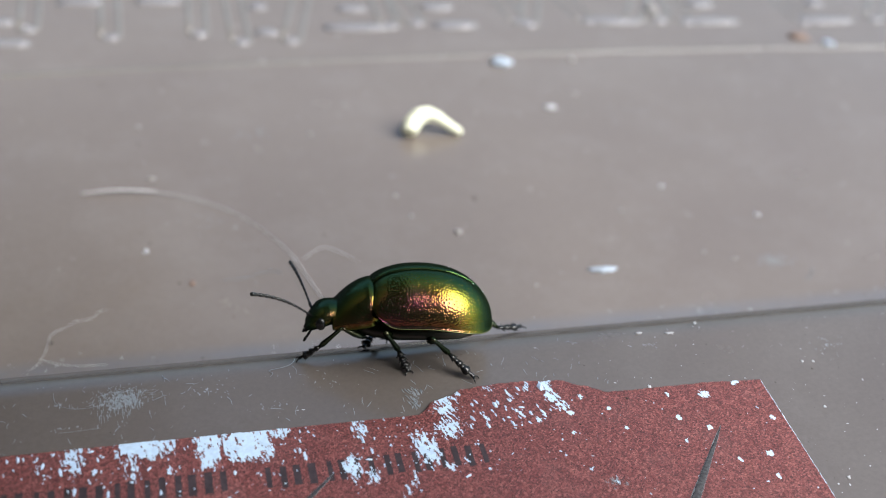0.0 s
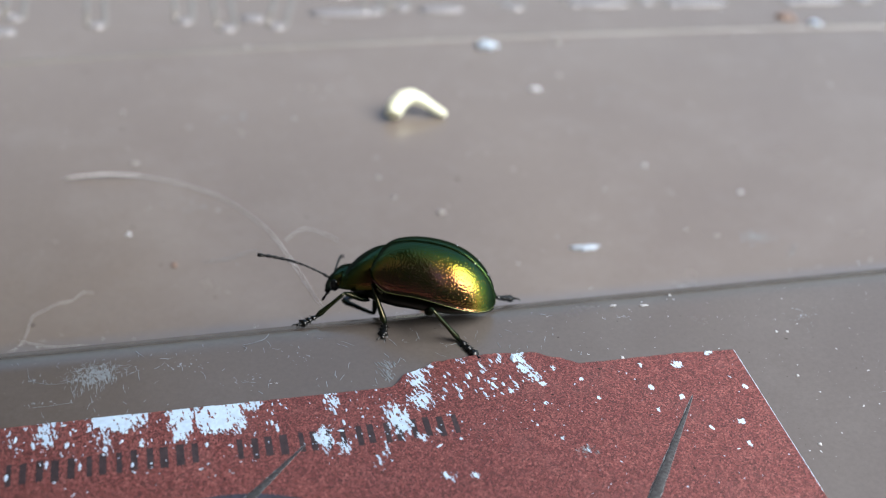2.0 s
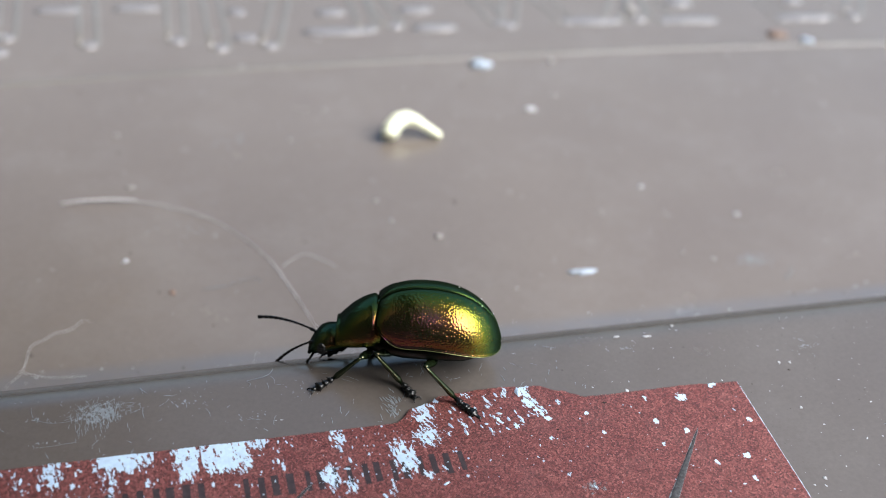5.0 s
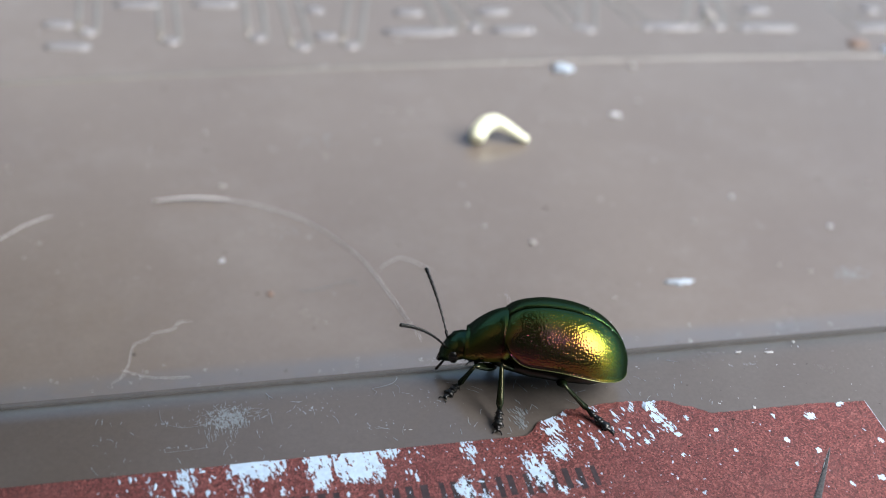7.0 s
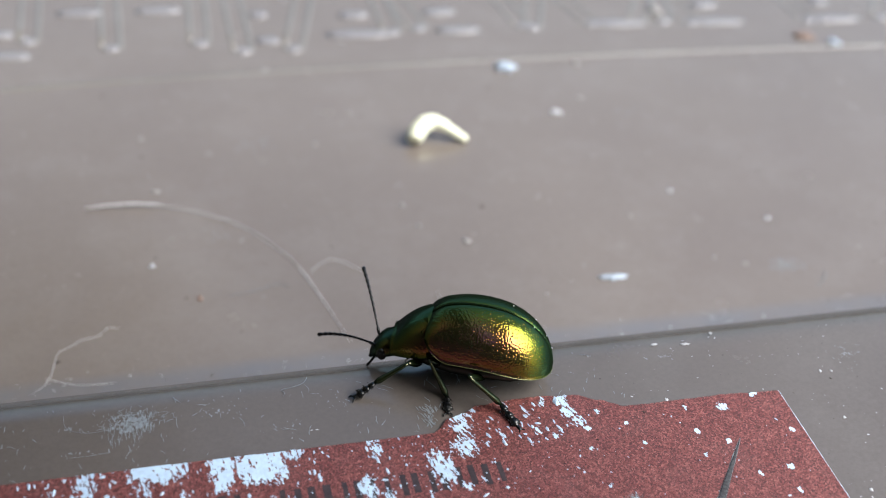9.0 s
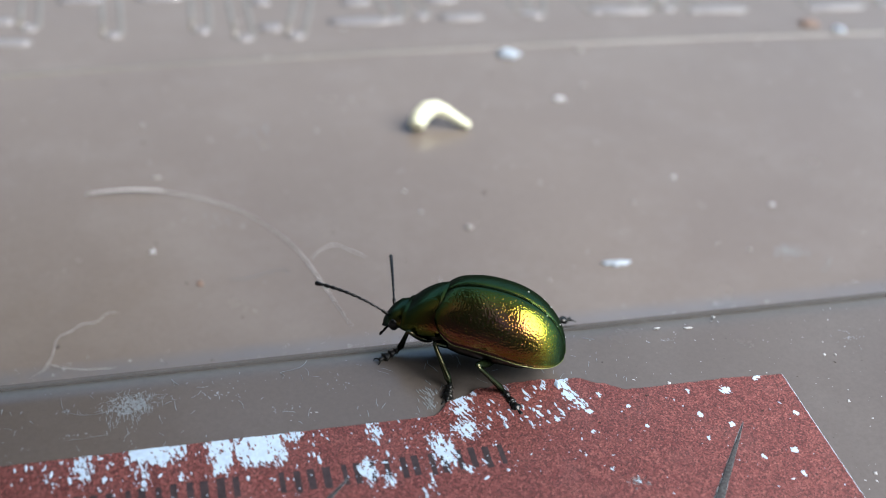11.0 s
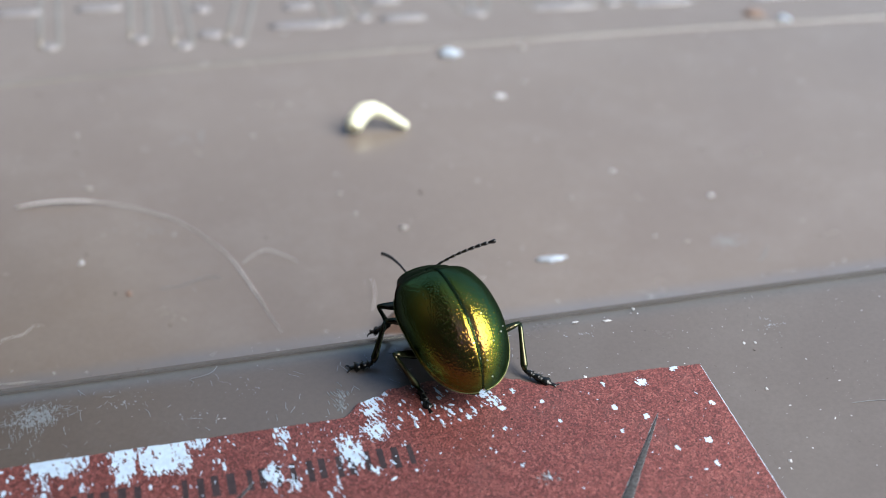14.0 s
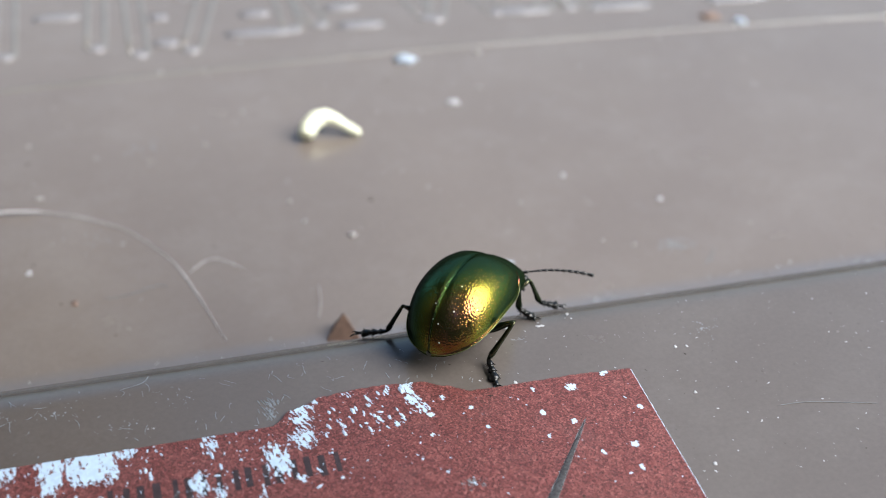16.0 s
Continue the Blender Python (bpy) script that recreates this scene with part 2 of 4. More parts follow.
def smooth_path(points, steps=6):
    """Catmull-Rom through points."""
    pts = [Vector(p) for p in points]
    out = []
    for i in range(len(pts) - 1):
        a, b, c, d = pts[max(i - 1, 0)], pts[i], pts[i + 1], pts[min(i + 2, len(pts) - 1)]
        for k in range(steps):
            t = k / steps
            out.append(0.5 * (2 * b + (c - a) * t + (2 * a - 5 * b + 4 * c - d) * t * t + (3 * b - a - 3 * c + d) * t ** 3))
    return out + [pts[-1]]


# ---- the setting: plate and panel ----
def front_plate():
    """Raised plate with a rounded rear edge that falls to the rear panel."""
    r, yc = 4.2, -1.65
    profile = [(-75.0, 0.0), (-50.0, 0.0), (-30.0, 0.0), (-20.0, 0.0), (-12.0, 0.0), (-8.0, 0.0), (-5.0, 0.0), (-3.0, 0.0), (-2.4, 0.0), (-1.9, 0.0)]
    for k in range(0, 25):
        a = math.pi / 2 * k / 24
        profile.append((yc + r * math.sin(a), -r + r * math.cos(a)))
    profile += [(yc + r + 0.02, -6.5), (yc + r + 0.1, -8.0), (yc + r + 0.5, -8.9), (yc + r + 1.6, BACK - 0.02), (yc + r + 1.6, -400.0), (-75.0, -400.0)]
    xs = [-140 + 280 * k / 56 for k in range(57)]
    n = len(profile)
    verts = [(x, y, z) for x in xs for y, z in profile]
    faces = []
    for i in range(len(xs) - 1):
        for k in range(n):
            b = (k + 1) % n
            faces.append((i * n + k, i * n + b, (i + 1) * n + b, (i + 1) * n + k))
    faces += [tuple(range(n)), tuple((len(xs) - 1) * n + k for k in range(n))[::-1]]
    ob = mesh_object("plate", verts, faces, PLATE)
    tagged(ob, "raised brown plastic plate with a rounded rear edge", "plastic plate", kind="structure")
    return ob


def rear_panel():
    verts, faces = merged(ball_box((-140, 3.8, -400), (140, 160, BACK)))
    ob = mesh_object("panel", verts, faces, PLASTIC, smooth=False)
    tagged(ob, "flat scuffed brown plastic panel below the plate", "plastic panel", kind="structure")
    return ob


def ball_box(lo, hi):
    v = [Vector((x, y, z)) for x in (lo[0], hi[0]) for y in (lo[1], hi[1]) for z in (lo[2], hi[2])]
    return v, [(0, 1, 3, 2), (4, 6, 7, 5), (0, 4, 5, 1), (2, 3, 7, 6), (0, 2, 6, 4), (1, 5, 7, 3)]


front_plate()
rear_panel()


def unseen_surrounds():
    """Unseen dark slabs added to block and shape the light, above plain ground."""
    v, f = ball_box((-4000, -4000, -420), (4000, 4000, -400))
    tagged(mesh_object("ground", v, f, PAVING, smooth=False), "plain grey paved ground far below the panel", "ground", kind="structure")
    # slab added overhead to cut off part of the sky
    v, f = ball_box((-350, 10, 300), (-20, 450, 320))
    tagged(mesh_object("roof", v, f, BLOCKER, smooth=False), "unseen dark slab added overhead to block the sky", "roof", kind="structure")
    v, f = ball_box((-370, -380, -400), (-350, 450, 350))
    tagged(mesh_object("blocker_west", v, f, BLOCKER, smooth=False), "unseen dark slab added at the side to block light", "wall", kind="structure")
    v, f = ball_box((-370, 450, -400), (700, 470, 50))
    tagged(mesh_object("blocker_north", v, f, BLOCKER, smooth=False), "unseen dark low slab added beyond the panel to darken reflections", "wall", kind="structure")
    v, f = ball_box((-52, -110, -14), (-46, 80, 88))
    tagged(mesh_object("blocker_side", v, f, BLOCKER, smooth=False), "unseen dark board added beside the plate to block light", "wall", kind="structure")
    # added slats shade the plate's left; their gap lights the beetle's flank
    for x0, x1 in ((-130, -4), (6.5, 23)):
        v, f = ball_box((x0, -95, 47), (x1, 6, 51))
        tagged(mesh_object("shade_slat", v, f, BLOCKER, smooth=False), "unseen dark slat added above the viewpoint to shade the plate", "board", kind="structure")
    # added in place of the viewer, who blocks the low sky
    v, f = ball_box((-350, -400, -400), (330, -380, 440))
    tagged(mesh_object("blocker_south", v, f, BLOCKER, smooth=False), "unseen dark slab added behind the viewpoint to block light", "wall", kind="structure")


unseen_surrounds()


# ---- the sticker ----
STICKER_EDGE = [(-60, -5.42), (-23.1, -5.38), (-17, -5.4), (-10.6, -5.45), (-6.8, -5.47), (-4.1, -5.49), (-3.06, -4.62), (-1.19, -4.0),
                (0.88, -3.88), (3.35, -4.07), (4.51, -4.65), (5.79, -5.29), (7.91, -5.3), (10.99, -5.32), (13.87, -5.5)]


def sticker_top(x):
    for (xa, ya), (xb, yb) in zip(STICKER_EDGE, STICKER_EDGE[1:]):
        if xa <= x <= xb:
            t = (x - xa) / (xb - xa)
            t = t * t * (3 - 2 * t)
            rag = 0.0 if x < -4 else 0.10 * noise.noise((x * 2.1, 3.0, 0)) + 0.05 * noise.noise((x * 7, 1.0, 0))
            return ya + (yb - ya) * t + rag
    return STICKER_EDGE[-1][1]


def sticker():
    top = 0.14
    xs = [-60 + 0.5 * k for k in range(80)] + [-20 + 0.12 * k for k in range(283)]
    xs = [x for x in xs if x < 13.85] + [13.87]
    verts, faces = [], []
    for x in xs:
        y = sticker_top(x)
        verts += [(x, y, -0.02), (x, y, top * 0.8), (x, y - 0.03, top), (x, -30.0, top)]
    for i in range(len(xs) - 1):
        a, b = 4 * i, 4 * i + 4
        faces += [(a + k, a + k + 1, b + k + 1, b + k) for k in range(3)]
    a = 4 * (len(xs) - 1)
    verts += [(13.87, -30.0, -0.02)]
    faces.append((a, a + 1, a + 2, a + 3, a + 4))
    ob = mesh_object("sticker", verts, faces, RED, smooth=False)
    tagged(ob, "torn reddish-brown printed sticker with worn white patches, on the plate", "sticker")
    return ob


label_sheet = sticker()

WORN_LEFT = [
    (-21.62, -6.37, 0.24, 0.68, 0.5), (-19.95, -6.29, 0.49, 0.95, 0.75), (-19.05, -6.94, 0.18, 0.59, 0.6), (-16.81, -5.82, 1.13, 0.64, 1),
    (-17.41, -7.12, 0.39, 0.85, 0.7), (-14.02, -6.32, 0.56, 1.06, 0.9), (-12.22, -6.23, 1.13, 1, 0.95), (-13.11, -6.1, 0.31, 0.79, 0.6),
    (-10.61, -5.74, 0.31, 0.4, 0.9), (-9.36, -5.85, 0.53, 0.33, 0.4), (-6.96, -6.21, 0.5, 0.78, 0.6), (-5.72, -7.21, 0.18, 0.51, 0.6),
    (-7.8, -8.39, 0.43, 0.9, 0.8), (-6.79, -9, 0.31, 0.58, 0.8), (-9.77, -7.39, 0.18, 0.42, 0.6), (-15.82, -7.37, 0.32, 0.68, 0.4),
    (-2.75, -5.14, 0.77, 0.98, 0.76), (-1.93, -4.3, 0.34, 0.32, 0.6),
]
WORN_MIDDLE = [
    (-2.76, -6.61, 0.65, 0.6, 0.95), (-4.13, -7.74, 0.63, 1.19, 0.95), (-3.33, -9.05, 0.36, 0.38, 0.7), (-2.47, -8.82, 0.14, 0.28, 0.8),
    (-1.16, -9.38, 0.14, 0.26, 0.8), (-0.22, -4.3, 0.48, 0.33, 0.5), (0.68, -4.72, 0.31, 0.69, 0.6), (1.7, -4.33, 0.26, 0.54, 0.6),
    (0.84, -6.3, 0.36, 0.55, 0.55), (-0.89, -6.31, 0.25, 0.46, 0.6), (1.61, -6.6, 0.18, 0.29, 0.8), (-1.72, -6.69, 0.18, 0.23, 0.8),
    (-5.08, -9.68, 0.38, 0.75, 0.6), (-2.68, -11.67, 0.53, 0.46, 0.7), (-1.47, -11.69, 0.28, 0.43, 0.6), (-5.52, -10.32, 0.3, 0.73, 0.6),
    (2.7, -4.56, 0.26, 0.5, 0.95), (2.7, -5.29, 0.34, 0.53, 1), (2.96, -5.97, 0.37, 0.4, 0.95), (3.27, -6.46, 0.25, 0.18, 0.9),
]
WORN_SPOTS = [
    (4.14, -5.42, 0.14, 0.16, 1), (10.5, -6.17, 0.26, 0.25, 1), (8.59, -7.55, 0.14, 0.16, 1), (9.8, -8.44, 0.14, 0.16, 1),
    (13.26, -8.24, 0.13, 0.17, 1), (12.08, -10.5, 0.17, 0.19, 1), (10.45, -10.65, 0.12, 0.15, 1), (11.79, -11.95, 0.12, 0.15, 1),
    (12.47, -5.53, 0.21, 0.18, 1), (5.71, -7.83, 0.1, 0.12, 1), (5.3, -6.44, 0.1, 0.12, 1), (3.07, -7.78, 0.1, 0.11, 1),
    (3.16, -10.15, 0.11, 0.14, 1), (8.36, -9.07, 0.11, 0.19, 0.8), (8.62, -5.82, 0.09, 0.11, 1), (4.11, -11.21, 0.79, 0.77, 0.22),
]


def worn_patch(cx, cy, rx, ry, fill, z, material, name, parent, cell=0.04, streak=3.2, inside=True, freq=6.0):
    """Bare spots where the print has flaked off: thin ragged islands."""
    nx, ny = int(rx * 2.6 / cell), int(ry * 3.0 / cell)
    index, verts, faces = {}, [], []

    def corner(i, j):
        if (i, j) not in index:
            index[i, j] = len(verts)
            x, y = cx - rx * 1.3 + i * cell, cy - ry * 1.3 + j * cell
            verts.append((x + 0.3 * cell * noise.noise((x * 31, y * 31, 2)), y + 0.3 * cell * noise.noise((x * 29, y * 29, 7)), z + 0.004 * noise.noise((x * 3, y * 3, 0))))
        return index[i, j]

    for i in range(nx):
        x = cx - rx * 1.3 + (i + 0.5) * cell
        top = sticker_top(x) - 0.03 if inside else 99
        for j in range(ny):
            y = cy - ry * 1.3 + (j + 0.5) * cell
            dy = (y - cy) / ry
            if inside and y > cy and cy + 1.1 * ry > top:      # print is torn off up to the edge
                dy = 0.0
            d = math.hypot((x - cx) / rx, dy)
            n = noise.fractal((x * freq + (2.8 if cx > -3.6 else 1.2) * y, y * freq / streak, 4.2), 0.6, 2.1, 5) + 0.5 * noise.noise((x * 13 + 3 * y, y * 7, 1.5))
            if y < top and n + 1.34 * fill - 0.72 > 1.25 * max(0.0, d - 0.35 * fill) ** 1.3:
                faces.append((corner(i, j), corner(i + 1, j), corner(i + 1, j + 1), corner(i, j + 1)))
    if faces:
        mesh_object(name, verts, faces, material, parent)


for row in [(*r[:4], r[4] + (0.1 if r[4] >= 0.9 else 0.0)) for r in WORN_LEFT] + [(*r[:4], r[4] - 0.08) for r in WORN_MIDDLE] + WORN_SPOTS:
    worn_patch(*row, 0.156, WHITE, "worn_patch", label_sheet)
worn_patch(4.0, -11.1, 0.85, 0.6, 0.42, 0.154, SCRATCH, "faded_patch", label_sheet, streak=1.2)


def specks(name, count, area, z, size, material, label, inside=None, category="dust", lean=None):
    """Many tiny crumbs as one object."""
    rnd = random.Random(name)
    shapes = []
    while len(shapes) < count:
        x, y = rnd.uniform(area[0], area[2]), rnd.uniform(area[1], area[3])
        if inside and not inside(x, y):
            continue
        r = size * rnd.choice((0.5, 0.6, 0.7, 0.8, 1.0, 1.5))
        long = rnd.choice((1, 1, 1.4, 2.4))
        a = rnd.uniform(0, math.pi)
        if lean is not None:
            a, long = lean + rnd.uniform(-0.2, 0.2), rnd.uniform(1.8, 3.6)
        c, s = math.cos(a), math.sin(a)
        ring = [(math.cos(k * 1.2566) * r * long * rnd.uniform(0.7, 1.2), math.sin(k * 1.2566) * r * rnd.uniform(0.7, 1.2)) for k in range(5)]
        v = [Vector((x + c * p - s * q, y + s * p + c * q, z)) for p, q in ring] + [Vector((x, y, z + r * rnd.uniform(0.3, 0.8)))]
        shapes.append((v, [(k, (k + 1) % 5, 5) for k in range(5)]))
    v, f = merged(*shapes)
    ob = mesh_object(name, v, f, material, smooth=False)
    tagged(ob, label, category, kind="stuff")
    return ob


def on_sticker(x, y):
    return x < 13.7 and y < sticker_top(x) - 0.1


def streaky(x, y):
    return on_sticker(x, y) and noise.noise((x * 0.6, y * 0.4, 9)) > -0.05 and y > -10.5 + 0.1 * x


specks("print_wear_specks", 190, (-24, -10, 3.5, -3.9), 0.15, 0.052, WHITE, "small white specks where the red print has worn", streaky, "wear")
specks("slanting_wear_streaks", 34, (-1.6, -6.9, 2.5, -4.1), 0.15, 0.085, WHITE, "short slanting white streaks worn through the print", on_sticker, "wear", 1.85)
specks("upright_wear_streaks", 75, (-23, -8.6, -3.0, -5.5), 0.15, 0.055, WHITE, "short white streaks worn through the print", on_sticker, "wear", 1.62)
specks("print_wear_dots", 60, (3, -14, 13.8, -5), 0.15, 0.035, WHITE, "scattered white dots on the red print", on_sticker, "wear")


specks("sticker_grit", 70, (-24, -14, 13.6, -4), 0.14, 0.04, GRIT, "dark grit on the red sticker", on_sticker)


def ink_bars():
    """Two runs of print as plain upright bars of the letters' size, some of them worn short."""
    rnd = random.Random(21)
    h = 1.36
    for k in range(17):
        if k == 8:
            continue
        x0 = -1.45 - 1.325 * k
        y0 = -7.78 if k < 8 else -7.70
        strokes = [(0.0, 0.0, rnd.uniform(0.22, 0.36), 1.0, 0.0), (rnd.uniform(0.55, 0.72), 0.0, rnd.uniform(0.22, 0.36), 1.0, 0.0)]      # across, down, width, height, lean
        for across, down, wide, tall, lean in strokes:
            high = y0 - h * (down + rnd.uniform(0.0, 0.06))
            low, x1 = high - h * tall * rnd.uniform(0.88, 0.96), x0 - across
            v = [(x1 - wide, low, 0.150), (x1, low, 0.150), (x1 + lean, high, 0.150), (x1 - wide + lean, high, 0.150)]
            mesh_object("ink_bar", v, [(0, 1, 2, 3)], INK, label_sheet, smooth=False)


ink_bars()


def printed_disc():
    """The dark rounded top of a printed emblem, as a plain shape."""
    n = 40
    v = [(-11.55 + 3.9 * math.cos(2 * math.pi * k / n), -12.75 - 0.14 * 3.9 * math.cos(2 * math.pi * k / n) + 1.65 * math.sin(2 * math.pi * k / n), 0.148) for k in range(n)]
    mesh_object("printed_emblem", v, [tuple(range(n))], NAVY, label_sheet, smooth=False, label="dark navy rounded printed shape")


printed_disc()


def gouge(a, b, r):
    """A spindle-shaped score through the print: a dark core between pale frayed lips."""
    a, b = Vector(a), Vector(b)
    n = 26
    pts = [a.lerp(b, k / n) for k in range(n + 1)]
    wide = [0.02 + r * (k / n) ** 0.8 * (1 + 0.18 * noise.noise((k * 0.6, r * 40, 2))) for k in range(n + 1)]
    v, f = tube(pts, wide, 8, 0.2)
    score = mesh_object("gouge", v, f, SPLINTER, label_sheet, label="dark grey score mark through the print")
    across = Vector((-(b - a).y, (b - a).x, 0)).normalized()
    for s in (-1, 1):
        rim = [p + across * s * w * 0.95 + Vector((0, 0, 0.02)) for p, w in zip(pts, wide)]
        v, f = tube(rim, [max(0.004, 0.05 * noise.noise((k * 0.9, s * 3, r * 30))) for k in range(n + 1)], 6, 0.6)
        mesh_object("frayed_lip", v, f, SCORE, score)


gouge((10.42, -8.38, 0.15), (5.4, -15.24, 0.15), 0.30)
gouge((-8.6, -8.6, 0.15), (-11.6, -11.6, 0.15), 0.20)
v, f = tube([(13.88, -5.5 - 0.25 * y, 0.09 + 0.02 * noise.noise((y * 1.0, 0, 0))) for y in range(0, 40)],
            [0.035 + 0.035 * abs(noise.noise((y * 1.7, 5, 0))) for y in range(0, 40)], 6)
mesh_object("cut_edge", v, f, WHITE, label_sheet, label="pale frayed cut edge")


# ---- the beetle ----
LE, WE, HE, ZB, Z1 = 6.26, 2.37, 2.75, 1.32, 0.87


def half_width(u):
    front = WE * (1 - 0.23 * (1 - u / 0.40) ** 2.8) if u < 0.40 else WE * math.sqrt(max(0.0, 1 - ((u - 0.40) / 0.60) ** 2.5))
    return front * (1 - 0.10 * max(0.0, 1 - u / 0.05) ** 2)


def back_height(u):
    return HE * (1 - 0.24 * (1 - u / 0.4) ** 2.2) if u < 0.4 else HE * math.sqrt(max(0.0, 1 - ((u - 0.4) / 0.6) ** 2.5))


def elytron(side, parent):
    """One wing case, with a rolled outer margin and a bevelled suture."""
    nu, na = 52, 26
    verts, faces = [], []
    rows = na + 4
    for i in range(nu + 1):
        u = min(0.5 - 0.5 * math.cos(math.pi * i / nu), 0.9995)
        w, ridge = half_width(u), ZB + (Z1 - ZB) * u * u + back_height(u)
        zb = Z1 + (2.06 - Z1) * (1 - u) + 0.75 * max(0.0, 1 - u / 0.20) ** 2 + 0.40 * math.sin(math.pi * u) ** 1.5
        h = ridge - zb
        x = 1.8 - LE * u
        lead = 0.42 * (1 - min(u / 0.13, 1.0)) ** 2
        row = [(w * 0.70, zb - 0.16 - 0.1 * (1 - u)), (w * 0.93, zb - 0.13), (w + 0.045, zb - 0.05), (w + 0.06, zb + 0.03)]
        for k in range(na):
            a = math.pi / 2 * k / (na - 1)
            y = w * math.cos(a) ** 0.96 if k < na - 1 else 0.0
            z = zb + 0.07 + h * math.sin(a) ** 0.96 - lead * 0.6
            if k == na - 1:
                y, z = 0.012, z - 0.06
            elif k == na - 2:
                y, z = max(y, 0.03), z - 0.01
            row.append((y, z))
        verts += [(x, side * max(y, 0.012), z) for y, z in row]
    for i in range(nu):
        for k in range(rows - 1):
            faces.append((i * rows + k, i * rows + k + 1, (i + 1) * rows + k + 1, (i + 1) * rows + k))
    faces.append(tuple(range(rows)))
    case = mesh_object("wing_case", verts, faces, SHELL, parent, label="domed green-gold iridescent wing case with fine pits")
    edge = [verts[i * rows + 3] for i in range(9, nu + 1)]
    v, f = tube([(x, y + side * 0.02, z - 0.02) for x, y, z in edge], [0.024] * len(edge), 6)
    mesh_object("rim", v, f, RIM, case, label="thin shiny outer rim")
    seam = [verts[i * rows + rows - 1] for i in range(1, nu)]
    v, f = tube([(x, side * 0.034, z + 0.05) for x, y, z in seam], [0.02] * len(seam), 6)
    mesh_object("seam_bead", v, f, HEAD, case)
    rnd = random.Random(3 if side > 0 else 8)
    for k in range(6 if side < 0 else 3):
        i, j = rnd.randrange(nu * 6 // 10, nu - 3), rnd.randrange(6, na)
        x, y, z = verts[i * rows + 4 + j]
        v, f = ball((x, y, z + 0.01), (rnd.uniform(0.03, 0.055), 0.04, 0.035), 4, 6)
        mesh_object("dust_grain", v, f, DUST, case, label="tiny white dust grain stuck to the shell")
    return case


def loft(sections, segs=24):
    """A closed body from sections (x, centre z, half width, up, down)."""
    verts, faces = [], []
    for x, zc, w, up, dn in sections:
        for k in range(segs):
            a = 2 * math.pi * k / segs
            c, s = math.cos(a), math.sin(a)
            verts.append((x, w * math.copysign(abs(c) ** 0.9, c), zc + (up if s > 0 else dn) * math.copysign(abs(s) ** 0.9, s)))
    n = len(sections)
    for i in range(n - 1):
        for k in range(segs):
            b = (k + 1) % segs
            faces.append((i * segs + k, i * segs + b, (i + 1) * segs + b, (i + 1) * segs + k))
    faces += [tuple(range(segs))[::-1], tuple((n - 1) * segs + k for k in range(segs))]
    return verts, faces


def leg_piece(name, length, radii, material, parent, squash=0.8, label=""):
    n = len(radii) - 1
    pts = [(length * k / n, 0, 0) for k in range(n + 1)]
    v, f = tube(pts, radii, 9, squash)
    return mesh_object(name, v, f, material, parent, label=label)


def tarsus_piece(length, parent):
    """Four lobed joints fringed with stiff bristles, and a pair of claws."""
    pts, radii, bristles = [], [], []
    rnd = random.Random(17)
    for a, e, r in ((0.0, 0.23, 0.19), (0.22, 0.44, 0.225), (0.42, 0.70, 0.29)):
        for q, w in ((0.0, 0.5), (0.35, 0.75), (0.75, 1.0), (0.97, 0.75)):
            pts.append((length * (a + (e - a) * q), 0, 0))
            radii.append(r * w)
        for k in range(9):
            turn = 2 * math.pi * k / 9 + rnd.uniform(-0.3, 0.3)
            c, g = math.cos(turn), math.sin(turn) * 0.7
            root, long = length * (a + (e - a) * rnd.uniform(0.5, 0.9)), rnd.uniform(0.08, 0.17)
            start = Vector((root, 0.8 * r * c, 0.8 * r * g))
            bristles.append(tube([start, start + Vector((0.6 * long, 0.8 * long * c, 0.8 * long * g))], [0.026, 0.006], 4))
    for q, r in ((0.71, 0.09), (0.78, 0.11), (0.85, 0.13), (0.89, 0.06)):
        pts.append((length * q, 0, 0.03))
        radii.append(r)
    v, f = merged(tube(pts, radii, 8, 0.7), *bristles)
    foot = mesh_object("tarsus", v, f, BLACK, parent, label="black lobed foot with claws")
    for s in (-1, 1):
        v, f = tube([(length * 0.84, s * 0.03, 0.02), (length * 0.91, s * 0.16, 0.06), (length * 0.97, s * 0.22, 0.03), (length * 1.02, s * 0.19, -0.05)], [0.045, 0.042, 0.034, 0.01], 5)
        mesh_object("claw", v, f, BLACK, foot)
    return foot


LEGS = {  # hip, thigh, shin and foot lengths
    "LF": ((2.09, 0.91, 0.81), 1.65, 1.92, 1.44),
    "LM": ((0.86, 0.89, 0.85), 1.74, 2.13, 1.35),
    "LH": ((-1.14, 1.13, 0.52), 2.51, 2.39, 1.97),
    "RF": ((2.09, -0.91, 0.81), 1.65, 1.92, 1.44),
    "RM": ((0.86, -0.89, 0.85), 1.74, 2.13, 1.35),
    "RH": ((-1.14, -1.13, 0.52), 2.51, 2.39, 1.97),
}

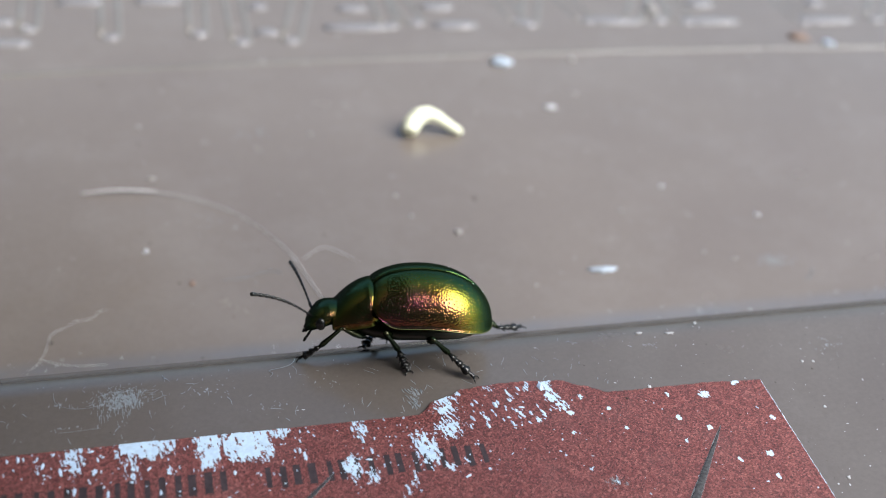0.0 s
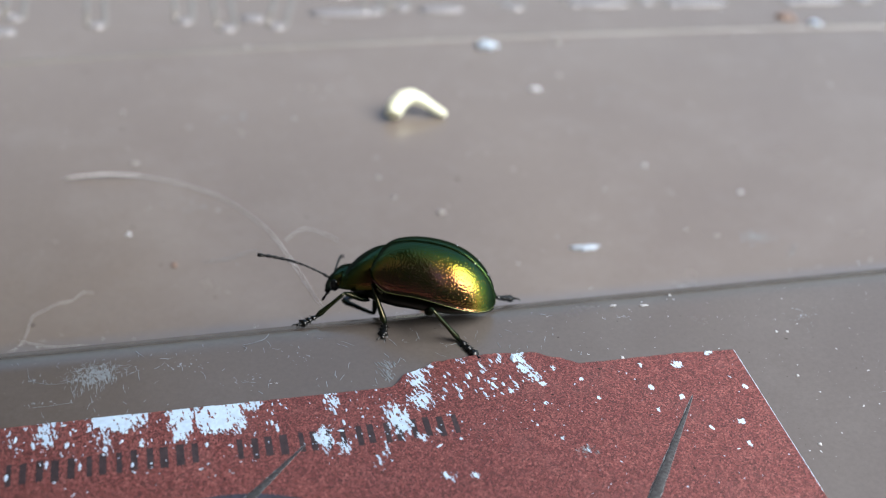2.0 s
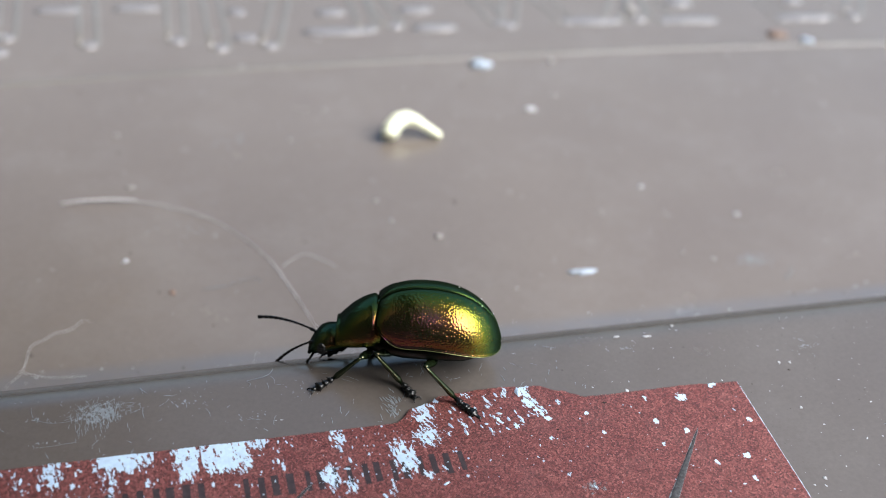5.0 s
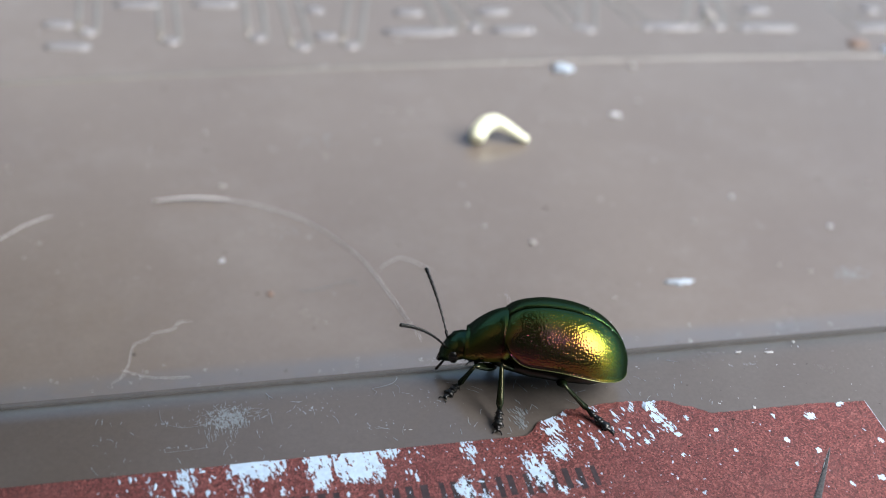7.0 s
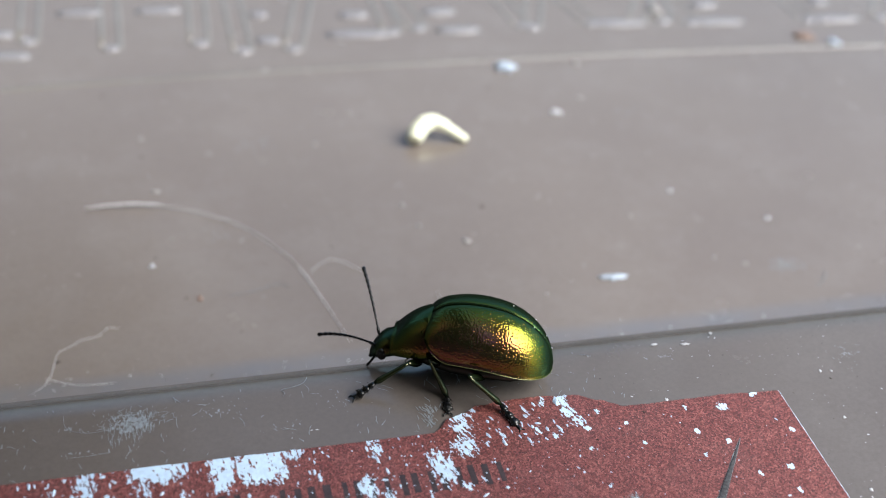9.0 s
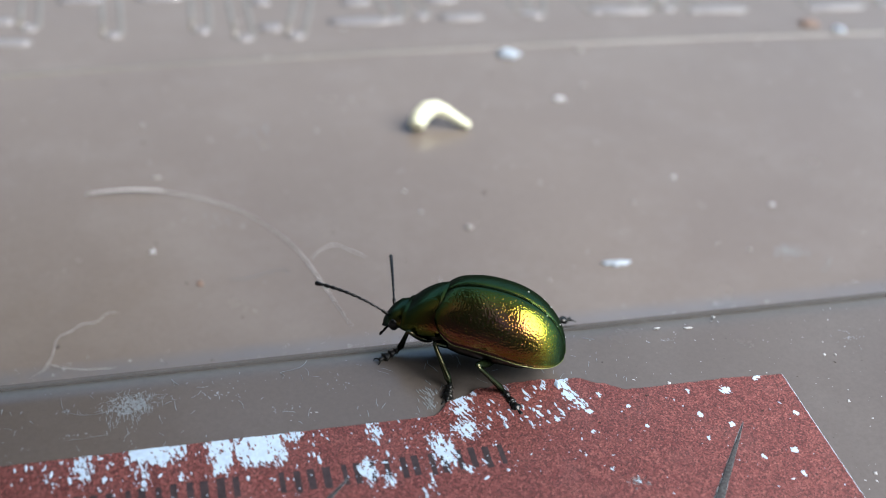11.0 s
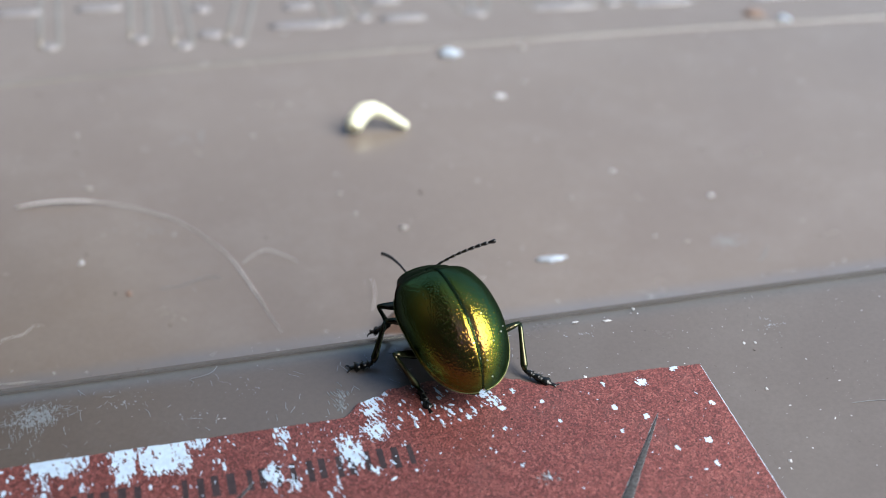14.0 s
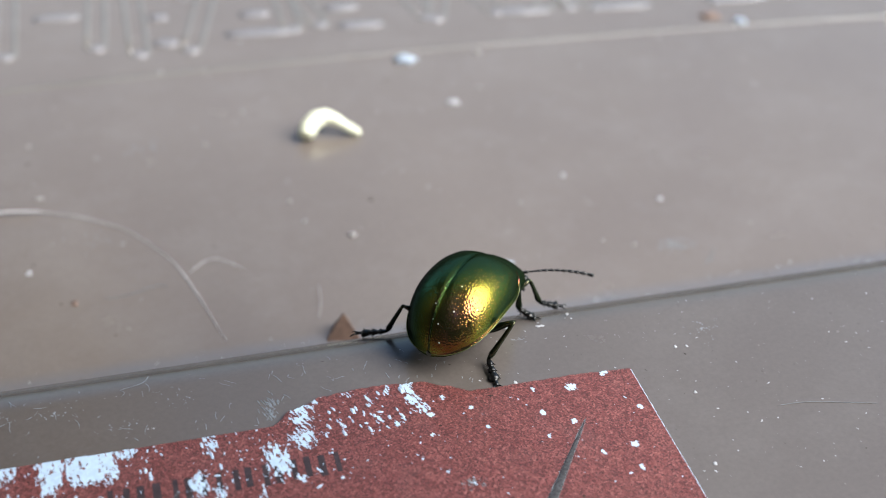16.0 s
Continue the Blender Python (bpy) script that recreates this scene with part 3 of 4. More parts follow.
def antenna_piece(parent):
    """Eleven bead-like joints on a gently drooping arc."""
    ang, p = 0.16, Vector((0, 0, 0))
    lengths = [0.47, 0.27, 0.40, 0.36, 0.34, 0.34, 0.35, 0.36, 0.36, 0.36, 0.47]
    pts, radii = [], []
    for k, ln in enumerate(lengths):
        d = Vector((math.cos(ang), 0, math.sin(ang)))
        r = 0.09 if k == 0 else 0.060 + 0.0054 * k
        for q, w in ((0.0, 0.45), (0.2, 0.68), (0.5, 0.88), (0.78, 1.0), (0.93, 0.8)):
            pts.append(p + d * (ln * q))
            radii.append(r * w)
        p = p + d * ln
        ang -= 0.045
    pts.append(p)
    radii.append(0.02)
    v, f = tube(pts, radii, 8)
    return mesh_object("antenna", v, f, BLACK, parent, label="black beaded antenna")


def beetle():
    root = new("beetle")
    root.empty_display_size = 0.004
    tagged(root, "metallic green and gold leaf beetle walking on the plate", "beetle")
    for s in (1, -1):
        elytron(s, root)
    v, f = loft([(-4.2, 0.78, 0.2, 0.15, 0.1), (-3.6, 0.85, 1.1, 0.5, 0.22), (-2.5, 1.0, 1.75, 0.7, 0.4), (-1.0, 1.2, 1.95, 0.7, 0.55),
                 (0.5, 1.3, 1.85, 0.6, 0.65), (1.7, 1.35, 1.5, 0.5, 0.6), (2.3, 1.35, 1.1, 0.4, 0.55), (3.2, 1.35, 0.8, 0.3, 0.4)], 20)
    mesh_object("abdomen", v, f, DARK, root, label="dark green-black underside")
    # shield between head and wing cases
    sec = [(1.05, 1.82, 1.30, 1.2, 0.16), (1.45, 1.82, 1.50, 1.42, 0.16)]
    for k in range(13):
        q = k / 12
        x = 1.70 + 1.85 * q
        w = 1.76 * (1 - 0.27 * q ** 2.2)
        lip = 0.012 * math.exp(-(q / 0.06) ** 2)
        sec.append((x, 1.82 - 0.36 * q, w - lip, (1.62 - 0.94 * q ** 2.0) - lip, 0.22))
    sec.append((3.65, 1.44, 1.25, 0.72, 0.14))
    v, f = loft(sec, 32)
    shield = mesh_object("neck_shield", v, f, NECK, root, label="curved green iridescent neck shield")
    v, f = tube([(1.92, 0.0, 3.20), (1.70, 0.0, 3.27), (1.50, 0.0, 3.40), (1.30, 0.0, 3.52)], [0.30, 0.26, 0.15, 0.02], 10, 0.25)
    mesh_object("scutellum", v, f, NECK, root)
    # head, bent down
    v, f = loft([(x + 0.3, zc, w, up, dn) for x, zc, w, up, dn in ((2.4, 1.5, 0.8, 0.5, 0.4), (3.25, 1.45, 0.95, 0.62, 0.45), (3.55, 1.42, 1.02, 0.62, 0.50), (3.85, 1.33, 1.00, 0.60, 0.52), (4.10, 1.22, 0.88, 0.50, 0.52),
                 (4.30, 1.10, 0.70, 0.38, 0.48), (4.46, 0.96, 0.48, 0.26, 0.40), (4.56, 0.84, 0.30, 0.16, 0.28))], 22)
    head = mesh_object("head", v, f, HEAD, root, label="green-black head bent down")
    for s in (1, -1):
        v, f = ball((4.12, s * 0.93, 1.30), (0.26, 0.16, 0.33))
        mesh_object("eye", v, f, BLACK, head, label="glossy black eye")
        v, f = tube([(4.72, s * 0.16, 0.78), (4.85, s * 0.17, 0.58), (4.82, s * 0.08, 0.42)], [0.13, 0.11, 0.03], 7)
        mesh_object("mandible", v, f, BLACK, head)
        v, f = merged(tube([(4.55, s * 0.38, 0.75), (4.72, s * 0.46, 0.52), (4.82, s * 0.47, 0.36)], [0.05, 0.07, 0.06], 6),
                      tube([(4.82, s * 0.47, 0.38), (4.90, s * 0.46, 0.25), (4.96, s * 0.44, 0.12)], [0.05, 0.085, 0.06], 6))
        mesh_object("palp", v, f, BLACK, head)
    return root, shield, head


bug, bug_shield, bug_head = beetle()
bug_parts = {}
for leg, (coxa, lf, lt, ls) in LEGS.items():
    bug_parts[leg, "femur"] = leg_piece("femur", lf, [0.10, 0.20, 0.25, 0.27, 0.25, 0.21, 0.17, 0.10], LEG, bug, 0.75, "dark metallic green femur")
    bug_parts[leg, "tibia"] = leg_piece("tibia", lt, [0.08, 0.12, 0.125, 0.13, 0.14, 0.15, 0.17, 0.19, 0.10], LEG, bug, 0.8, "gold-green metallic tibia")
    bug_parts[leg, "tarsus"] = tarsus_piece(ls, bug)
for side in "LR":
    bug_parts[side, "antenna"] = antenna_piece(bug)

RAISED_STROKES = [
    (-29.5, 54.1, -25.6, 53.9), (-29.8, 58.4, -27.2, 58.2), (-25.9, 56.8, -26, 70.7), (-18.8, 54.7, -19, 70.4),
    (-23.6, 62, -19.5, 62.1), (-11.1, 54.9, -10.5, 70.1), (-16.5, 61.9, -12.3, 61.9), (-7.4, 53, -7.4, 69.9),
    (-2.9, 53, 0.9, 69.6), (-6, 54.8, -3.9, 54.7), (-6.1, 60.2, -4.4, 60.2), (0.4, 55.3, 6.7, 55.1),
    (2.3, 59.3, 5.1, 59.3), (6.7, 55.4, 6.8, 66.5), (10.9, 55.1, 15.2, 55.1), (10.4, 59.1, 13.7, 59.2),
    (9.3, 55.9, 8.3, 63.7), (20.3, 55, 24, 65.7), (19.6, 55.5, 18.8, 63.1), (26.5, 55.3, 31, 54.8),
    (26.5, 55.3, 25.2, 61.4), (31.1, 55, 35.6, 63.7), (33.9, 55.1, 36.8, 65.1), (36.6, 54.5, 42.2, 54.2),
    (38.2, 58.3, 41.1, 58.3), (36.6, 54.5, 36.5, 59.5), (49.2, 53.9, 54.9, 53.7), (51.4, 57.8, 53.4, 57.8),
    (49.2, 53.9, 48.9, 58.8), (57.2, 53.7, 63.8, 63.8),
]
PANEL_FLAKES = [
    (14.28, 16.21, 1.1, 0.53), (15.33, 47.18, 1.15, 1.22), (17.6, 38.84, 0.6, 0.6), (49.19, 48.64, 0.72, 0.93),
    (-16.65, 22.09, 0.26, 0.33), (28.8, 21.43, 0.27, 0.32), (22.71, 26.02, 0.23, 0.29), (5.35, 21.85, 0.33, 0.49),
    (20.4, 40.98, 0.26, 0.36), (22.25, 47.32, 0.43, 0.52), (-3.44, 36.33, 0.2, 0.31), (0.07, 40.86, 0.21, 0.29),
    (-15.98, 31.17, 0.41, 0.27), (2.33, 24.21, 0.17, 0.44), (34.05, 57.2, 0.78, 2.34), (-25.96, 56.77, 0.48, 0.79),
    (18.36, 23.14, 0.18, 0.23), (22.58, 17.29, 0.17, 0.21), (24.59, 16.29, 0.26, 0.21), (-5.89, 49, 0.29, 0.42),
    (-16.74, 38.82, 0.22, 0.35), (1.69, 26.96, 0.21, 0.3), (9.25, 15.1, 0.16, 0.19),
]
PLATE_FLAKES = [
    (10.61, -1.25, 0.31, 0.1), (17.88, 0.63, 0.13, 0.21), (21.58, 0.66, 0.12, 0.17), (15.24, -12.41, 0.11, 0.13),
    (-20.47, 4.61, 0.14, 0.14), (12.34, -0.63, 0.1, 0.12), (7.99, -5.1, 0.1, 0.17), 
    (8.91, -1.02, 0.22, 0.1), (15.55, 0.52, 0.11, 0.16), (16.88, -4.4, 0.09, 0.12),
    (16.43, -7.77, 0.09, 0.11), (17.49, -4.49, 0.08, 0.12),
]


def raised_writing(panel):
    """Embossed characters too worn to read: cross strokes as low solid ridges, uprights as hollow outlines."""
    for x0, y0, x1, y1 in RAISED_STROKES:
        a, e = Vector((x0, y0, BACK - 0.03)), Vector((x1, y1, BACK - 0.03))
        d = (e - a).normalized()
        if abs(d.x) > abs(d.y):
            pts = [a.lerp(e, k / 6) for k in range(7)]
            v, f = tube(pts, [0.45, 0.75, 0.85, 0.85, 0.85, 0.75, 0.45], 10, 0.30)
            mesh_object("raised_bar", v, f, RAISED, panel)
            continue
        n = Vector((-d.y, d.x, 0)) * 0.8
        loop = [a.lerp(e, k / 5) + n for k in range(6)]
        loop += [e + n * math.cos(q) + d * 0.5 * math.sin(q) for q in (0.8, 1.57, 2.34)]
        loop += [e.lerp(a, k / 5) - n for k in range(6)]
        loop += [a - n * math.cos(q) - d * 0.5 * math.sin(q) for q in (0.8, 1.57, 2.34)]
        loop.append(loop[0])
        v, f = tube(loop, [0.26] * len(loop), 8, 0.4)
        mesh_object("raised_bar", v, f, MOULDED, panel)
        # pale blob for the glint at the stroke's lower end
        v, f = ball((a.x, a.y - 0.1, BACK - 0.05), (0.8, 0.75, 0.26))
        mesh_object("raised_bar", v, f, RAISED, panel)


def ridge_line(panel):
    pts = [(-140 + 4 * k, 48.9 - 0.0006 * (-140 + 4 * k - 10) ** 2, BACK - 0.03) for k in range(71)]
    v, f = tube(pts, [0.34] * len(pts), 8, 0.4)
    mesh_object("moulded_line", v, f, MOULDED, panel)


rear = bpy.data.objects["panel"]
raised_writing(rear)
ridge_line(rear)


def flake(x, y, rx, ry, z, material, name, label, category, thick=0.35, turn=0.0, group=""):
    """A crumb with an uneven outline, lying flat."""
    rnd = random.Random(round(x * 100 + y * 7))
    n = 20
    r = min(rx, ry)
    verts = []
    for lift, grow in ((0.0, 1.0), (r * thick * 0.7, 0.92), (r * thick, 0.6)):
        for k in range(n):
            a = 2 * math.pi * k / n
            w = 0.78 + 0.55 * noise.noise((math.cos(a) * 1.3 + x, math.sin(a) * 1.3 + y, 0)) + 0.40 * noise.noise((math.cos(a) * 3.6 + x, math.sin(a) * 3.6 + y, 4))
            px, py = rx * grow * w * math.cos(a), ry * grow * w * math.sin(a)
            c, s = math.cos(turn), math.sin(turn)
            verts.append((x + c * px - s * py, y + s * px + c * py, z + lift * rnd.uniform(0.8, 1.2)))
    faces = [(j * n + k, j * n + (k + 1) % n, (j + 1) * n + (k + 1) % n, (j + 1) * n + k) for j in range(2) for k in range(n)]
    faces += [tuple(range(n))[::-1], tuple(2 * n + k for k in range(n))]
    ob = mesh_object(name, verts, faces, material)
    tagged(ob, label, category, group)
    return ob


for k, (x, y, rx, ry) in enumerate(PANEL_FLAKES):
    tint = FLAKE if k in (0, 1, 3) else DUST if k in (2, 4, 5, 6, 15) else HAZE
    words = {FLAKE: "ragged bluish-white flake lying on the brown panel", DUST: "small white crumb lying on the brown panel",
             HAZE: "tiny dull grey crumb lying on the brown panel"}[tint]
    flake(x, y, rx, ry * 0.8, BACK - 0.01, tint, "crumb", words, "crumb", 0.4, -0.5 if k == 1 else 0.0, "crumbs on the panel")
for x, y, rx, ry in PLATE_FLAKES:
    if y < -0.6:
        flake(x, y, rx, ry, -0.005, DUST, "crumb", "tiny white crumb lying on the plate", "crumb", group="crumbs on the plate")
for x, y, rx, ry in ((-13.77, 18.2, 0.28, 0.36), (-22.6, 13.3, 0.16, 0.2), (7.6, 26.0, 0.2, 0.2), (46.8, 50.3, 1.5, 0.9)):
    flake(x, y, rx, ry, BACK - 0.01, GRIT if rx < 0.25 else HUSK, "grit", "dark crumb of dirt on the brown panel" if rx < 0.25 else "reddish-brown crumb of husk on the brown panel",
          "crumb", 0.3, group="dark crumbs on the panel")


def off_sticker(x, y):
    return not (x < 14.1 and y < sticker_top(x) + 0.15)


def right_side(x, y):
    return off_sticker(x, y) and (x > 5 or noise.noise((x, y, 3)) > 0.25)


specks("plate_dust", 230, (-24, -14, 30, -0.9), -0.004, 0.031, DUST, "fine white dust scattered on the brown plate", right_side)
specks("plate_grit", 90, (-24, -14, 30, -0.9), -0.004, 0.036, GRIT, "fine dark grit scattered on the brown plate", right_side)
specks("panel_dust", 170, (-32, 3, 45, 50), BACK - 0.004, 0.06, HAZE, "pale dust scattered on the brown panel")
specks("foot_dust", 150, (-32, 9.5, 45, 11.8), BACK - 0.004, 0.055, DUST, "pale dust gathered along the foot of the plate")
specks("foot_grit", 50, (-32, 9.5, 45, 11.6), BACK - 0.004, 0.06, GRIT, "dark grit gathered along the foot of the plate")
specks("panel_grit", 60, (-32, 3, 45, 50), BACK - 0.004, 0.09, GRIT, "dark grit scattered on the brown panel")


def scuffs():
    plate = bpy.data.objects["plate"]
    for row in ((-17.83, -2.35, 1.35, 1.0, 0.56), (-18.0, -3.3, 1.2, 1.3, 0.20), (-20.8, -2.3, 1.6, 0.25, 0.30), (-20.6, -3.9, 1.6, 0.2, 0.30),
                (-13.5, -2.2, 3.0, 1.6, 0.10), (-8.0, -2.5, 2.5, 1.6, 0.10), (-3.95, -4.1, 0.35, 0.95, 0.50), (9.0, -2.0, 2.2, 0.9, 0.12),
                (19.0, -3.5, 3.0, 2.6, 0.06), (-11.0, -3.8, 2.4, 1.2, 0.12)):
        worn_patch(*row, 0.006, SCRATCH, "scuff_mark", plate, 0.03, 1.6, False, 6.0)
    for row in ((27.6, 15.6, 2.2, 1.4, 0.42), (24.0, 38.0, 5.0, 4.0, 0.10), (-8.0, 37.0, 4.0, 4.0, 0.10), (-12.5, 25.0, 5.0, 3.0, 0.08)):
        worn_patch(*row, BACK + 0.006, SCRATCH, "scuff_mark", rear, 0.09, 1.4, False)


scuffs()


def scratches():
    """Fine pale scores in the plate, in many directions."""
    rnd = random.Random(5)
    shapes = []
    while len(shapes) < 120:
        x, y = rnd.uniform(-24, 6), rnd.uniform(-5.3, -1.0)
        if not off_sticker(x, y) or noise.noise((x * 0.35, y * 0.5, 12)) < -0.15:
            continue
        a = rnd.choice((1.5, 1.7, 1.4, 1.2, 0.1, -0.15, 2.2)) + rnd.uniform(-0.25, 0.25)
        bend, long = rnd.uniform(-0.6, 0.6), rnd.choice((0.1, 0.15, 0.2, 0.3, 0.45, 0.7))
        pts, p = [], Vector((x, y, 0.003))
        for k in range(6):
            pts.append(p.copy())
            p += Vector((math.cos(a), math.sin(a), 0)) * (long / 5)
            a += bend / 5 + rnd.uniform(-0.3, 0.3)
            p.y = max(-5.35, min(-0.9, p.y))
        if all(off_sticker(q.x, q.y) for q in pts):
            r = rnd.choice((0.010, 0.013, 0.018))
            shapes.append(tube(pts, [r * w for w in (0.3, 0.9, 1.0, 0.7, 1.0, 0.3)], 5, 0.4))
    for k in range(280):      # the rubbed spot, with strokes trailing from it
        x, y = rnd.gauss(-17.75, 0.78), rnd.gauss(-2.25, 0.36)
        a, long = rnd.choice((1.57, 1.3, 1.9, 0.6, 2.5, 0.1)) + rnd.uniform(-0.3, 0.3), rnd.uniform(0.1, 0.38)
        if k % 4 == 0:
            a, y, long = 1.57 + rnd.uniform(-0.15, 0.15), y - rnd.uniform(0.3, 1.2), rnd.uniform(0.2, 0.6)
        d = Vector((math.cos(a), math.sin(a), 0)) * long
        if -0.9 > y > -4.6:
            shapes.append(tube([Vector((x, y, 0.003)), Vector((x, y, 0.004)) + d * 0.5, Vector((x, y, 0.003)) + d], [0.005, 0.013, 0.005], 5, 0.4))
    for k in range(46):       # slanting scores beside the torn rise
        x, y = rnd.gauss(-3.95, 0.24), rnd.gauss(-4.1, 0.42)
        a, long = rnd.choice((1.9, 2.1, 1.75, 1.2)) + rnd.uniform(-0.2, 0.2), rnd.uniform(0.12, 0.45)
        d = Vector((math.cos(a), math.sin(a), 0)) * long
        p = Vector((x, y, 0.004))
        if off_sticker(x, y) and off_sticker(x + d.x, y + d.y):
            shapes.append(tube([p, p + d * 0.5, p + d], [0.010, 0.024, 0.010], 5, 0.4))
    v, f = merged(*shapes)
    tagged(mesh_object("fine_scratches", v, f, SCORE), "fine pale scratches in the brown plate", "scratches", kind="stuff")


scratches()


def thread(points, radius, name, label, material=FLUFF):
    pts = smooth_path(points, 8)
    n = len(pts)
    v, f = tube(pts, [radius * min(1.0, 0.25 + 6 * min(k, n - 1 - k) / n) for k in range(n)], 6)
    tagged(mesh_object(name, v, f, material), label, "scratch" if name == "score_line" else "fibre")


Z = BACK + 0.05
thread([(-21.02, 29.6, Z), (-18.6, 29.45, Z + 0.2), (-16.0, 29.1, Z + 0.2), (-12.74, 27.56, Z + 0.2), (-9.76, 25.36, Z), (-7.19, 21.2, Z), (-6.05, 17.6, Z), (-5.26, 14.4, Z), (-4.7, 12.2, Z)], 0.024, "hair", "long curved pale hair lying on the brown panel")
thread([(-21.02, 29.6, Z + 0.02), (-19.3, 29.5, Z + 0.22), (-17.6, 29.35, Z + 0.28), (-15.6, 29.05, Z + 0.2)], 0.07, "hair_root", "thicker pale root end of a hair on the panel")
thread([(-7.9, 22.6, Z), (-7.1, 21.0, Z), (-6.4, 18.8, Z), (-5.5, 15.4, Z)], 0.026, "fibre", "pale fluff strand caught along a hair on the panel")
thread([(-33.5, 24.2, Z), (-31.2, 25.9, Z + 0.1), (-29.6, 27.4, Z + 0.1), (-27.9, 28.6, Z)], 0.028, "fibre", "short pale fibre lying on the panel")
thread([(-23.3, 11.9, Z), (-22.4, 11.3, Z + 0.1), (-21.2, 10.97, Z), (-19.2, 10.8, Z)], 0.018, "fibre", "fine pale fibre at the foot of the plate")
thread([(-6.25, 19.8, Z), (-5.3, 20.5, Z + 0.2), (-4.3, 20.6, Z + 0.3), (-2.5, 19.3, Z)], 0.018, "fibre", "short curved pale fibre on the panel")
thread([(-23.9, 10.8, Z), (-23.3, 11.3, Z), (-22.9, 12.3, Z), (-22.7, 13.1, Z + 0.2), (-22.5, 13.9, Z + 0.2), (-21.7, 14.4, Z + 0.2), (-21.2, 15.0, Z + 0.1), (-20.2, 15.2, Z + 0.1), (-19.6, 15.9, Z + 0.1), (-18.9, 15.9, Z)], 0.015, "fibre", "wavy pale fibre on the panel")
thread([(-11.9, 18.2, Z), (-10.4, 18.3, Z), (-8.5, 18.9, Z), (-7.8, 18.4, Z)], 0.018, "fibre", "faint pale fibre on the panel", SCRATCH)
thread([(1.9, 16.6, Z), (1.75, 14.7, Z + 0.2), (1.3, 13.2, Z)], 0.014, "fibre", "short pale fibre standing out on the panel")
thread([(30.0, 14.5, Z), (29.3, 13.6, Z), (28.6, 13.1, Z)], 0.025, "fibre", "short pale fibre on the panel", SCRATCH)
thread([(-10.75, -1.75, 0.01), (-10.6, -1.5, 0.03), (-10.75, -1.3, 0.05), (-10.2, -1.22, 0.08), (-9.7, -1.05, 0.08), (-9.45, -0.8, 0.12), (-9.42, -0.62, 0.1)], 0.012, "fibre", "tiny curled pale fibre on the plate", SCRATCH)
thread([(20.0, -9.6, 0.02), (21.7, -9.75, 0.03), (24.9, -10.6, 0.02)], 0.014, "fibre", "thin straight pale fibre on the plate", SCRATCH)


thread([(-20.96, -1.37, 0.008), (-20.82, -2.18, 0.008), (-20.17, -2.60, 0.008), (-19.41, -2.69, 0.008), (-18.80, -2.52, 0.008)], 0.011, "score_line", "faint curved pale score in the plate", SCRATCH)
thread([(-20.70, -4.14, 0.008), (-20.00, -4.15, 0.008), (-19.38, -4.11, 0.008), (-18.81, -4.09, 0.008)], 0.010, "score_line", "faint pale score in the plate", SCRATCH)


def larva():
    """A pale bent maggot-like husk, arched over the panel."""
    pts = smooth_path([(4.35, 34.9, BACK + 0.55), (4.55, 35.4, BACK + 0.85), (5.15, 36.0, BACK + 1.25), (6.0, 36.3, BACK + 1.4), (6.85, 36.1, BACK + 1.2), (7.7, 35.6, BACK + 0.75), (8.5, 35.2, BACK + 0.35), (8.75, 35.1, BACK + 0.25)], 6)
    n = len(pts)
    radii = []
    for k in range(n):
        q = k / (n - 1)
        r = 0.60 + 0.16 * math.sin(math.pi * min(1.0, q * 1.6)) - 0.34 * q ** 1.5
        r *= 1 + 0.05 * math.sin(q * 44)
        radii.append(r * (0.55 if k == 0 else 0.85 if k == 1 else 0.6 if k == n - 1 else 1.0))
    v, f = tube(pts, radii, 14)
    ob = mesh_object("larva", v, f, PALE)
    tagged(ob, "bent pale greenish-white larva husk on the brown panel", "larva")


def husk_chip():
    """A folded brown scale, standing by the plate's edge."""
    base, h = BACK, 1.5
    a, b, c, d = Vector((1.35, 10.9, base)), Vector((3.5, 10.4, base)), Vector((2.4, 11.3, base)), Vector((2.6, 11.5, base + h))
    verts = [a, b, d, Vector((2.0, 12.2, base))]
    verts += [p + Vector((0.05, 0.12, 0.0)) for p in verts]
    faces = [(0, 1, 2), (4, 6, 5), (0, 2, 3), (4, 7, 6), (0, 4, 5, 1), (1, 5, 6, 2), (2, 6, 7, 3), (3, 7, 4, 0)]
    ob = mesh_object("seed_husk", verts, faces, CHIP, smooth=False)
    tagged(ob, "small folded reddish-brown seed husk behind the plate", "husk")


larva()
husk_chip()


# ---- motion tables: seconds, millimetres, degrees ----
BODY_EARLY = [
    (0, -3.7, -0.29, 0.38, 175.25, -1.42, 10.29),
    (0.5, -2.68, 0.61, -0.03, 159.24, -3.3, 10.24),
    (1, -2.11, 0.63, -0.09, 153.32, -4.62, 12.58),
    (1.5, -1.83, 0.77, -0.41, 154.12, -5.98, 13.65),
    (2, -1.66, 0.95, -0.68, 154.1, -6.18, 12.91),
    (2.5, -1.54, 1.31, -0.95, 154.18, -7.87, 12.44),
    (3, -1.46, 1.69, -1.09, 153.17, -8.87, 11.85),
    (3.2, -1.5, 1.72, -1.03, 151.82, -8.87, 11.66),
]
